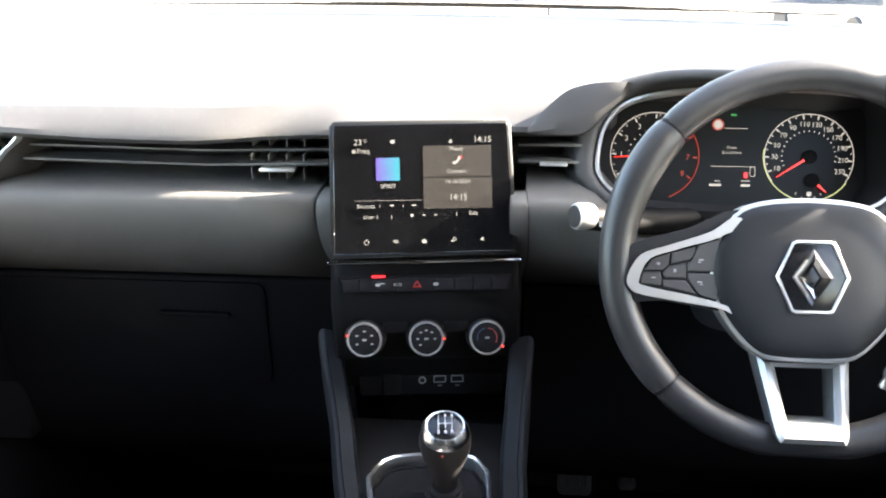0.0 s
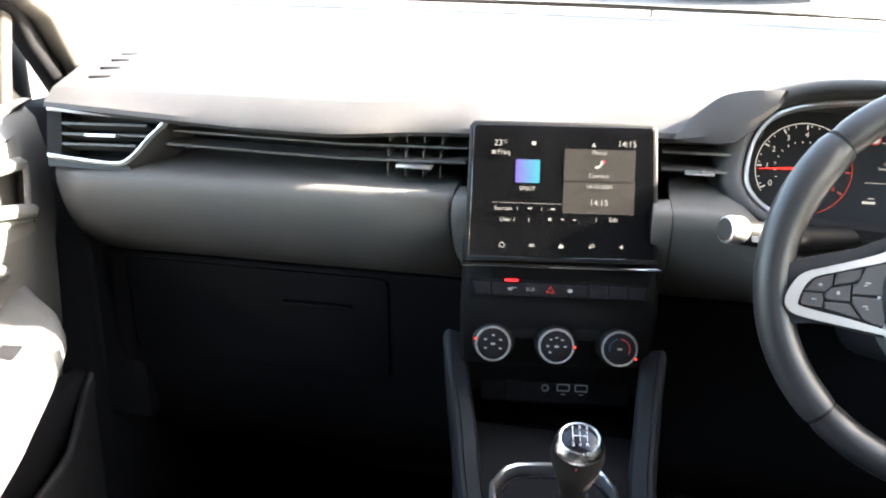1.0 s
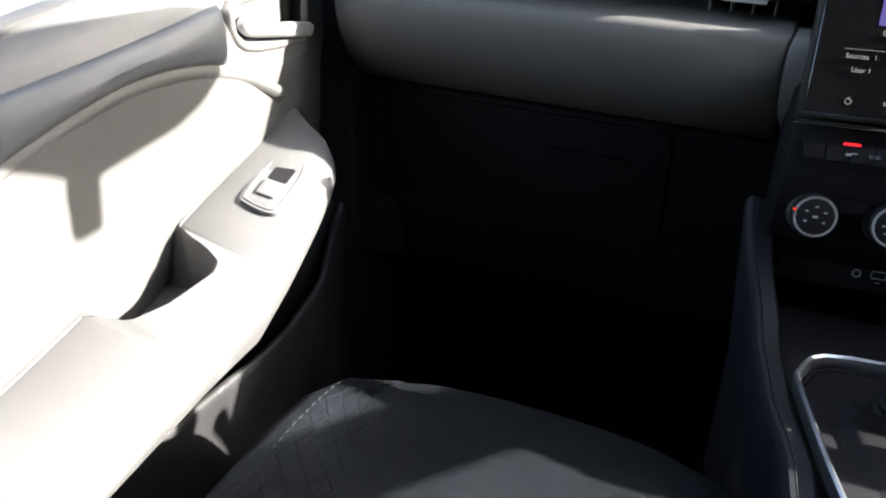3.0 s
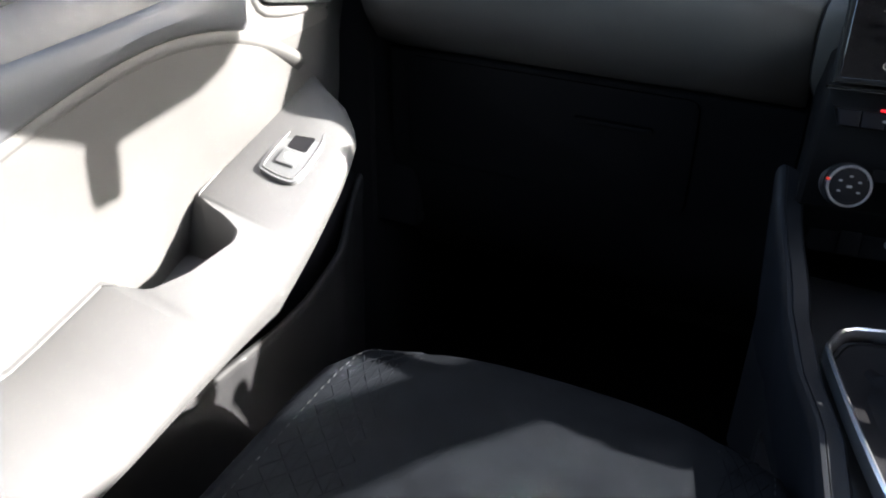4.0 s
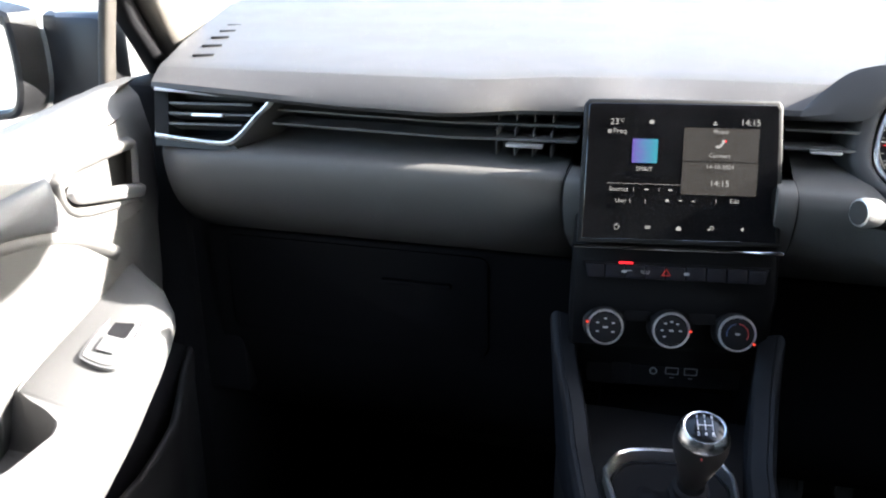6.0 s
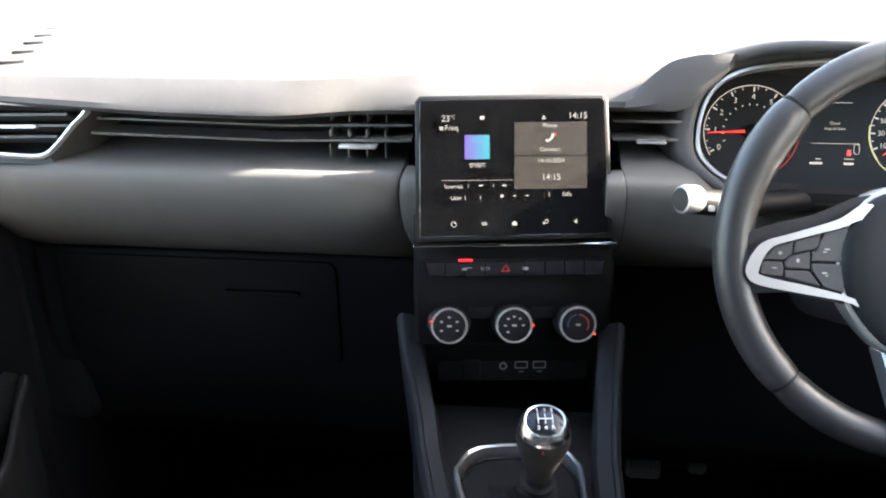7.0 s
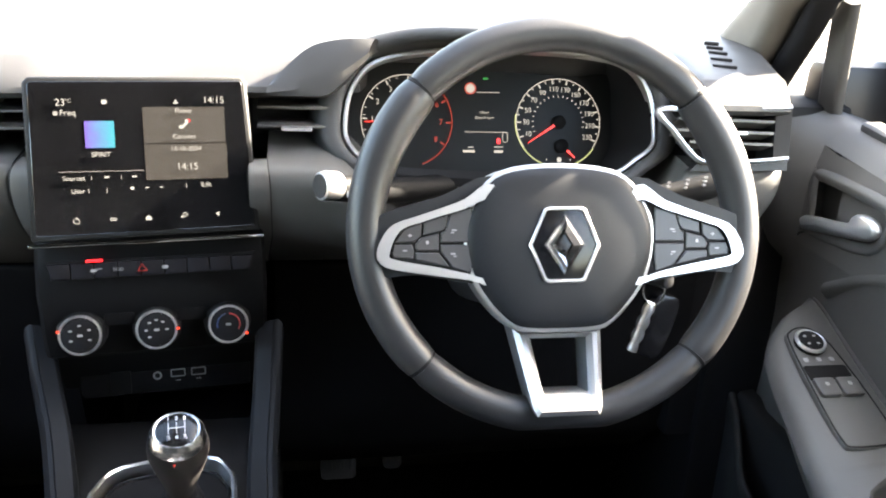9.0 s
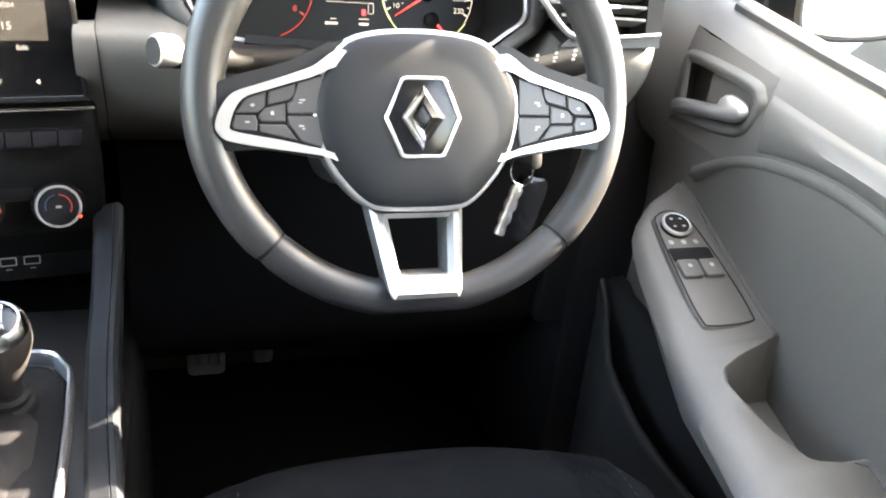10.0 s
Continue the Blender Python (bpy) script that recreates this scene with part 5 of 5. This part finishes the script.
# ---- marks on the centre stack ----
def stack_marks():
    B = at(STACK, 0, -0.0231, 0.0053)

    def bar(name, u, w, a, b, mat, base=B, r=0.0003):
        part(name, slab(base, rrect(a, b, min(r, a / 2.2, b / 2.2), 2, u, w), -0.0004, 0.0003), mat, stack_ob)

    bar("button_lamp", -0.0480, 0.0055, 0.0135, 0.0022, glow("button_red", (1.0, 0.02, 0.03), 0.1248), at(STACK, 0, -0.0200, 0.0060))
    bar("button_mark", -0.0490, 0.0, 0.0050, 0.0024, grey_print, r=0.001)
    bar("button_mark", -0.0445, 0.0012, 0.0050, 0.0008, grey_print)
    write("button_mark", "ECO", at(B, -0.0290, 0.0, 0.0002), 0.0042, grey_print, stack_ob, 0.0001)
    tri = at(B, -0.0095, 0.0002, 0.0)
    part("hazard_mark", ring_slab(tri, [(0.0046, -0.0030), (0.0, 0.0040), (-0.0046, -0.0030)], [(0.0030, -0.0021), (0.0, 0.0026), (-0.0030, -0.0021)], -0.0003, 0.0003, 0.0001), red_print, stack_ob)
    bar("button_mark", 0.0095, 0.0, 0.0055, 0.0030, grey_print, r=0.0012)
    # sockets
    L = plane((-0.010, 0.047, 0.757), 7.5, 10)
    part("socket_panel", slab(L, rrect(0.16, 0.036, 0.005, 4, 0.004, 0.006), -0.03, 0.006, 0.001), fascia_plastic, stack_ob)
    for u in (0.0135, 0.0330):
        part("usb_socket", ring_slab(L, rrect(0.0140, 0.0080, 0.001, 2, u, 0.006), rrect(0.0118, 0.0058, 0.0006, 2, u, 0.006), 0.004, 0.0068, 0.0003), grey_print, stack_ob)
        part("usb_hole", slab(L, rrect(0.0118, 0.0058, 0.0006, 2, u, 0.006), 0.004, 0.0064), black_matt, stack_ob)
    for u, tx in ((0.0135, "1"), (0.0330, "2")):
        write("socket_mark", tx, at(L, u, 0.0135, 0.0066), 0.0040, grey_print, stack_ob, 0.0001)
        bar("socket_mark", u, -0.0015, 0.0050, 0.0006, grey_print, at(L, 0, 0, 0.0064))
    part("aux_socket", ring_slab(L, circle(0.0042, 20, -0.0060, 0.005), circle(0.0026, 20, -0.0060, 0.005), 0.004, 0.0070, 0.0004), grey_print, stack_ob)
    part("aux_hole", slab(L, circle(0.0026, 20, -0.0060, 0.005), 0.004, 0.0064), black_matt, stack_ob)
    write("socket_mark", "Aux IN", at(L, -0.0060, 0.0135, 0.0066), 0.0036, grey_print, stack_ob, 0.0001)
    part("socket_cover", slab(L, rrect(0.019, 0.025, 0.002, 3, -0.040, 0.002), 0.004, 0.0085, 0.001), fascia_plastic, stack_ob)
    # bays between the knobs
    for u in (-0.0325, 0.0300):
        part("knob_bay", slab(at(STACK, u, -0.070, -0.016), rrect(0.026, 0.011, 0.002), -0.004, 0.001, 0.0006), fascia_plastic, stack_ob)
    # marks on the knobs
    for i, (k, m) in enumerate(knobs):
        F = at(m, 0, 0, 0.0243)
        marks = {0: (90, 30, 150, 210, 330), 1: (90, 50, 130, 0, 180, 225), 2: ()}[i]
        for a in marks:
            c = (0.0092 * math.cos(radians(a)), 0.0092 * math.sin(radians(a)))
            part("knob_mark", slab(F, rrect(0.0030, 0.0016, 0.0004, 2, *c), -0.0002, 0.0002), grey_print, k)
        part("knob_mark", slab(F, rrect(0.0048, 0.0022, 0.0005, 2), -0.0002, 0.0002), grey_print, k)
        if i == 2:
            for a0, a1, mat in ((100, 195, blue_print), (85, -30, red_print)):
                pts = [F @ Vector((0.0105 * math.cos(radians(a)), 0.0105 * math.sin(radians(a)), 0.0)) for a in steps(a0, a1, 14)]
                part("knob_mark", tube(pts, 0.0006, 6), mat, k)


blue_print = material("blue_print", (0.012, 0.03, 0.08), 0.4)
stack_marks()

# ---- shift pattern on the gear knob ----
G = KNOB @ Matrix.Rotation(radians(7), 4, "Z") @ Matrix.Translation((0, 0, 0.0141)) @ Matrix.Diagonal((1.25, 1.25, 1.0, 1.0))
gear_knob = [o for o in gear_ob.children if o.name.startswith("knob")][0]
shift_print = material("shift_print", (0.42, 0.43, 0.46), 0.4)
for x in (-0.0048, 0.0, 0.0048):
    part("shift_line", box((x - 0.0002, -0.0042, -0.0014), (x + 0.0002, 0.0042, 0.0003), 0, G), shift_print, gear_knob)
part("shift_line", box((-0.0050, -0.0002, -0.0014), (0.0050, 0.0002, 0.0004), 0, G), shift_print, gear_knob)
for body, x, y in (("1", -0.0048, 0.0070), ("3", 0.0, 0.0072), ("5", 0.0048, 0.0070), ("2", -0.0048, -0.0070), ("4", 0.0, -0.0072), ("R", 0.0048, -0.0070)):
    write("shift_number", body, G @ Matrix.Translation((x, y, -0.0010)), 0.0038, shift_print, gear_knob, 0.0012)


# ---- dials ----
def dials():
    def ring(cx, cy, r, a0, a1, mat, thick=0.0007):
        pts = [DIAL @ Vector((cx + r * math.cos(radians(a)), cy + r * math.sin(radians(a)), 0.001)) for a in steps(a0, a1, 48)]
        part("dial_ring", tube(pts, thick, 6), mat, cluster_ob)

    def ticks(cx, cy, r0, r1, angles, mat, wd=0.0007):
        for a in angles:
            m = at(DIAL, cx, cy, 0.0, a)
            part("dial_tick", box((r0, -wd / 2, 0.0002), (r1, wd / 2, 0.0008), 0, m), mat, cluster_ob)

    def needle(cx, cy, a, r, back):
        m = at(DIAL, cx, cy, 0.004, a)
        bm = slab(m, [(r, -0.0004), (r, 0.0004), (back, 0.0014), (back, -0.0014)], 0.0, 0.0012)
        part("needle", bm, needle_red, cluster_ob, "red needle")
        part("needle_cap", lathe(m, [(0.0075, -0.003), (0.0075, 0.001), (0.006, 0.0022), (0.0, 0.0024)], 24), black_matt, cluster_ob)

    sx, sy = 0.0690, 0.0128
    ring(sx, sy, 0.0480, 215, -35, lit_dim, 0.0005)
    ring(sx, sy, 0.0490, 325, 170, lit_lime, 0.0007)
    ticks(sx, sy, 0.0425, 0.0470, [201 - 20.6 * i for i in range(12)], dial_white, 0.0016)
    ticks(sx, sy, 0.0445, 0.0470, [201 - 10.3 - 20.6 * i for i in range(11)], dial_white, 0.0010)
    ticks(sx, sy, 0.0280, 0.0300, [200 - 11 * i for i in range(20)], lit_dim, 0.0008)
    for i in range(12):
        a = radians(201 - 20.6 * i)
        write("dial_number", str(10 + 20 * i), at(DIAL, sx + 0.0368 * math.cos(a), sy + 0.0368 * math.sin(a), 0.0006), 0.0078, dial_white, cluster_ob, 0.0001)
    needle(sx, sy, 213, 0.043, 0.004)
    needle(sx + 0.0030, sy - 0.0260, -42, 0.020, 0.008)
    part("fuel_mark", slab(DIAL, rrect(0.0050, 0.0050, 0.0012, 3, sx + 0.001, sy - 0.0410), 0.0, 0.0007), dial_white, cluster_ob)
    ticks(sx, sy - 0.0250, 0.0200, 0.0220, [-130, -110, -90, -70, -50], lit_dim, 0.0008)
    tx, ty = -0.0995, 0.0120
    ring(tx, ty, 0.0490, 212, 40, lit_dim, 0.0005)
    ring(tx, ty, 0.0490, 40, -70, lit_redring, 0.0006)
    ticks(tx, ty, 0.0425, 0.0475, [208 - 30 * i for i in range(6)], dial_white, 0.0016)
    ticks(tx, ty, 0.0450, 0.0475, [193 - 30 * i for i in range(5)] + [203 - 30 * i for i in range(5)], dial_white, 0.0008)
    ticks(tx, ty, 0.0425, 0.0475, [28, -2, -32], lit_redring, 0.0016)
    ticks(tx, ty, 0.0280, 0.0300, [200 - 15 * i for i in range(10)], lit_dim, 0.0008)
    for i in range(9):
        a = radians(208 - 30 * i)
        write("dial_number", str(i), at(DIAL, tx + 0.0370 * math.cos(a), ty + 0.0370 * math.sin(a), 0.0006), 0.0085, dial_white if i < 6 else lit_redring, cluster_ob, 0.0001)
    needle(tx, ty, 183, 0.046, 0.004)
    # small display between the dials
    D = at(DIAL, 0, 0, 0.0008)

    def bar(u, w, a, b, mat, r=0.0003):
        part("display_mark", slab(D, rrect(a, b, min(r, a / 2.2, b / 2.2), 2, u, w), -0.0003, 0.0002), mat, cluster_ob)

    part("display_sign", slab(D, circle(0.0050, 24, -0.0300, 0.0480), -0.0003, 0.0002), dial_white, cluster_ob)
    part("display_sign", ring_slab(D, circle(0.0066, 24, -0.0300, 0.0480), circle(0.0050, 24, -0.0300, 0.0480), -0.0003, 0.0003, 0.0001), lit_redring, cluster_ob)
    bar(-0.0105, 0.0440, 0.0260, 0.0005, lit_dim)
    bar(-0.0130, 0.0590, 0.0060, 0.0022, lit_green)
    write("display_text", "Check", at(D, -0.0145, 0.0222, 0.0003), 0.0042, dial_white, cluster_ob, 0.0001)
    write("display_text", "Stop & Start", at(D, -0.0145, 0.0165, 0.0003), 0.0042, dial_white, cluster_ob, 0.0001)
    bar(-0.0130, 0.0010, 0.0480, 0.0005, lit_dim)
    bar(-0.0320, -0.0200, 0.0130, 0.0026, lit_dim)
    bar(0.0010, -0.0200, 0.0100, 0.0026, lit_dim)
    bar(-0.0300, -0.0155, 0.0060, 0.0010, dial_white)
    bar(0.0010, -0.0150, 0.0100, 0.0010, dial_white)
    bar(0.0010, -0.0085, 0.0040, 0.0060, lit_red)
    part("display_sign", ring_slab(D, rrect(0.0060, 0.0110, 0.002, 3, 0.0085, -0.0045), rrect(0.0048, 0.0098, 0.0016, 3, 0.0085, -0.0045), -0.0003, 0.0003, 0.0001), lit_dim, cluster_ob)


needle_red = glow("needle_red", (1.0, 0.04, 0.03), 0.078)
lit_redring = glow("lit_redring", (1.0, 0.10, 0.06), 0.01716)
dial_white = glow("dial_white", (1.0, 0.97, 0.92), 0.0234)
lit_lime = glow("lit_lime", (0.80, 0.90, 0.45), 0.0312)
dials()

# ---- marks on the wheel's buttons and the stalks ----
pads = [o for o in wheel_ob.children if o.name.startswith("button_pad")]
dim_grey = material("dim_grey", (0.24, 0.24, 0.25), 0.5)
for sx, pad in zip((-1, 1), pads):
    for u, w, a, b in ((0.091, -0.0050, 0.0042, 0.0012), (0.0925, -0.0070, 0.0028, 0.0010), (0.1262, -0.0090, 0.0036, 0.0010), (0.1262, -0.0090, 0.0010, 0.0030), (0.130, -0.0208, 0.0036, 0.0010), (0.1125, -0.0145, 0.0022, 0.0028), (0.0920, -0.0235, 0.0040, 0.0012), (0.0905, -0.0255, 0.0022, 0.0010)):
        part("button_mark", slab(WHEEL @ Matrix(((1, 0, 0, -0.003), (0, 1, 0, 0), (sx * 0.02, 0, 1, 0), (0, 0, 0, 1))), rrect(a, b, 0.0005, 2, sx * u, w), 0.0035, 0.0046), dim_grey, pad)
for sx in (-1, 1):
    hm = at(WHEEL, sx * 0.052 - 0.0065, -0.0180, 0.0098)
    part("horn_mark", slab(hm, [(0.0045, -0.0010), (0.0050, 0.0022), (-0.0020, 0.0012), (-0.0045, 0.0012), (-0.0045, -0.0010)], -0.001, 0.0006), black_matt, wheel_ob)
part("airbag_mark", slab(at(WHEEL, 0, -0.0690, 0.0086), rrect(0.018, 0.0030, 0.0005), -0.001, 0.0006), black_matt, wheel_ob)
for st in [o for o in column_ob.children if o.name.startswith("stalk")]:
    right = "001" in st.name
    for i in range(3):
        if right:
            m = plane((0.480 - 0.017 * i, -0.0520, 0.992 - 0.0025 * i), 0, 20)
            for k in range(3):
                part("stalk_mark", slab(m, rrect(0.0024 + 0.0008 * (k == 1), 0.0020, 0.0006, 2, 0.001 * (k - 1), 0.0034 * (k - 1)), -0.002, 0.0006), grey_print, st)
        else:
            m = plane((0.165 + 0.009 * i, -0.0495, 0.978 - 0.0010 * i), 0, 15)
            part("stalk_mark", slab(m, rrect(0.0050, 0.0050 - 0.001 * i, 0.0006, 2), -0.002, 0.0008), grey_print, st)


# ---- switches on the armrests ----
def arm_plane(x, y):
    s = math.degrees(math.atan(0.36))
    m = Matrix.Rotation(radians(s), 4, "X")
    m.translation = (x, y, arm_top(y) - 0.002)
    return m


def passenger_switch():
    m = Matrix.Translation(0.056 * Vector((0.47, -0.52, 0.18))) @ arm_plane(-0.601, -0.075) @ pose(0, 0, -0.006, 0, 9, 0)
    t = thing("window_switch", m.translation, "small window switch plate on the passenger armrest", "switch", "window switches")
    out = smooth_loop([(0.022, 0.030), (0.010, 0.040), (-0.010, 0.040), (-0.020, 0.020), (-0.021, -0.030), (-0.010, -0.040), (0.018, -0.042), (0.027, -0.030), (0.027, 0.010)], 4)
    part("plate", slab(m, out, -0.012, 0.0015, 0.001), switch_grey, t, "light grey plate")
    part("frame", ring_slab(m, inset(out, 0.003), inset(out, 0.0055), 0.001, 0.0026, 0.0006), arm_plastic, t)
    part("well", slab(m, rrect(0.022, 0.022, 0.003, 3, 0.003, 0.010), 0.0, 0.0021), black_matt, t, "dark finger well")
    part("rocker", slab(m, rrect(0.022, 0.022, 0.003, 3, 0.003, -0.014), 0.0, 0.0050, 0.002), switch_grey, t)
    part("mark", slab(m, circle(0.0045, 16, 0.003, -0.014), 0.0045, 0.0054), white_print, t)


def driver_switches():
    m = arm_plane(0.634, -0.090)
    t = thing("window_switch", m.translation, "grey plate with mirror dial and two window rockers on the armrest", "switch", "window switches")
    out = smooth_loop([(0.018, 0.072), (0.004, 0.084), (-0.016, 0.078), (-0.024, 0.060), (-0.030, -0.020), (-0.030, -0.058), (-0.022, -0.068), (0.022, -0.066), (0.029, -0.055), (0.029, -0.010), (0.024, 0.050)], 4)
    part("plate", slab(m, out, -0.012, 0.003, 0.0015), arm_plastic, t)
    part("groove", ring_slab(m, inset(out, 0.001), inset(out, 0.0028), 0.001, 0.0036, 0.0004), black_matt, t)
    dm = at(m, -0.003, 0.058, 0.003)
    part("mirror_dial", lathe(dm, [(0.0150, -0.002), (0.0150, 0.004), (0.0135, 0.006), (0.0, 0.006)], 28), black_matt, t, "round mirror dial")
    part("dial_ring", lathe(dm, [(0.0130, 0.004), (0.0155, 0.004), (0.0158, 0.006), (0.0145, 0.0075), (0.0130, 0.0068)], 28), satin_chrome, t, "silver ring")
    part("dial_cap", slab(dm, circle(0.0128, 28), 0.004, 0.0078, 0.0008), black_matt, t, "black dial face")
    for a in (45, 135, 225, 315):
        c = (0.0072 * math.cos(radians(a)), 0.0072 * math.sin(radians(a)))
        part("mark", slab(dm, rrect(0.0032, 0.0022, 0.0006, 2, *c), 0.0070, 0.0082), grey_print, t)
    part("well", slab(m, rrect(0.046, 0.020, 0.003, 3, -0.001, 0.020), 0.0, 0.0036), black_matt, t, "dark finger well")
    for u in (-0.0130, 0.0110):
        part("rocker", slab(m, rrect(0.022, 0.022, 0.003, 3, u, 0.001), 0.0, 0.0080, 0.002), arm_plastic, t)
        part("mark", slab(m, rrect(0.0042, 0.0042, 0.0012, 3, u, 0.003), 0.0075, 0.0084), grey_print, t)
    for i in range(3):
        part("mark", slab(m, rrect(0.005, 0.005, 0.001, 3, -0.016 + 0.014 * i, 0.038), 0.002, 0.0036), dim_grey, t)


switch_grey = material("switch_grey", (0.085, 0.087, 0.09), 0.4, spots=0.05)
passenger_switch()
driver_switches()


# ---- loudspeaker grilles at the dashboard's corners ----
def corner_grille(sx):
    g = thing("demister_grille", (sx * 0.59, 0.2, 1.08), "slotted side-window demister grille in the dashboard corner", "grille", "demister grilles")
    count = 7 if sx < 0 else 5
    for i in range(count):
        t = i / (count - 1)
        x, y = (lerp(0.540, 0.608, t), lerp(0.080, 0.32, t)) if sx < 0 else (lerp(0.552, 0.590, t), lerp(0.082, 0.192, t))
        z = line(y, ((0.048, 1.0695), (0.068, 1.0730), (0.148, 1.0826), (0.38, 1.0972)))
        m = plane((sx * x, y, z), sx * -22, 90)
        part("slot", slab(m, rrect(0.024 - 0.008 * t, 0.010, 0.002, 2), -0.006, 0.0014, 0.0005), black_matt, g)


corner_grille(-1)
corner_grille(1)


quilt_thread = material("quilt_thread", (0.0045, 0.0052, 0.0066), 0.9, spec=0.02)


# ---- seams on the seats ----
def seat_trim(s, cx, cy, cz, sides):
    for sx in sides:
        def top(u, v):
            return cushion_point(cx, cy, cz, u, v)

        for i in range(40):
            v = 0.012 + 0.010 * i
            a, b = top(sx * 0.82, v), top(sx * 0.82, v + 0.005)
            part("stitch", tube([a + Vector((0, 0, 0.0006)), b + Vector((0, 0, 0.0006))], 0.0005, 5), thread, s)
        pts = [top(sx * seam_line(v), v) for v in steps(0.01, 0.5, 24)]
        part("seam", tube(pts, 0.0014, 6), black_matt, s)
        # quilted panel on the bolster: columns and slanting lines
        cols, dv = 6, 0.026

        def stitch_line(k0, v0, k1, v1):
            pts = []
            for k in steps(0, 1, 5):
                v = lerp(v0, v1, k)
                pts.append(top(sx * lerp(seam_line(v) + 0.02, 0.80, lerp(k0, k1, k)), v))
            part("quilt_line", tube(pts, 0.0006, 4), quilt_thread, s)

        for i in range(1, cols):
            stitch_line(i / cols, 0.030, i / cols, 0.34)
        for j in range(-2, 12):
            for k0, k1 in ((0, 1), (1, 0)):
                va, vb = 0.035 + j * dv, 0.035 + j * dv + 3 * dv
                if va > 0.02:
                    stitch_line(k0, va, k1, vb)


seat_trim(seat_p, -0.246, -0.110, 0.682, (-1, 1))
seat_trim(seat_d, 0.325, -0.088, 0.674, (-1, 1))
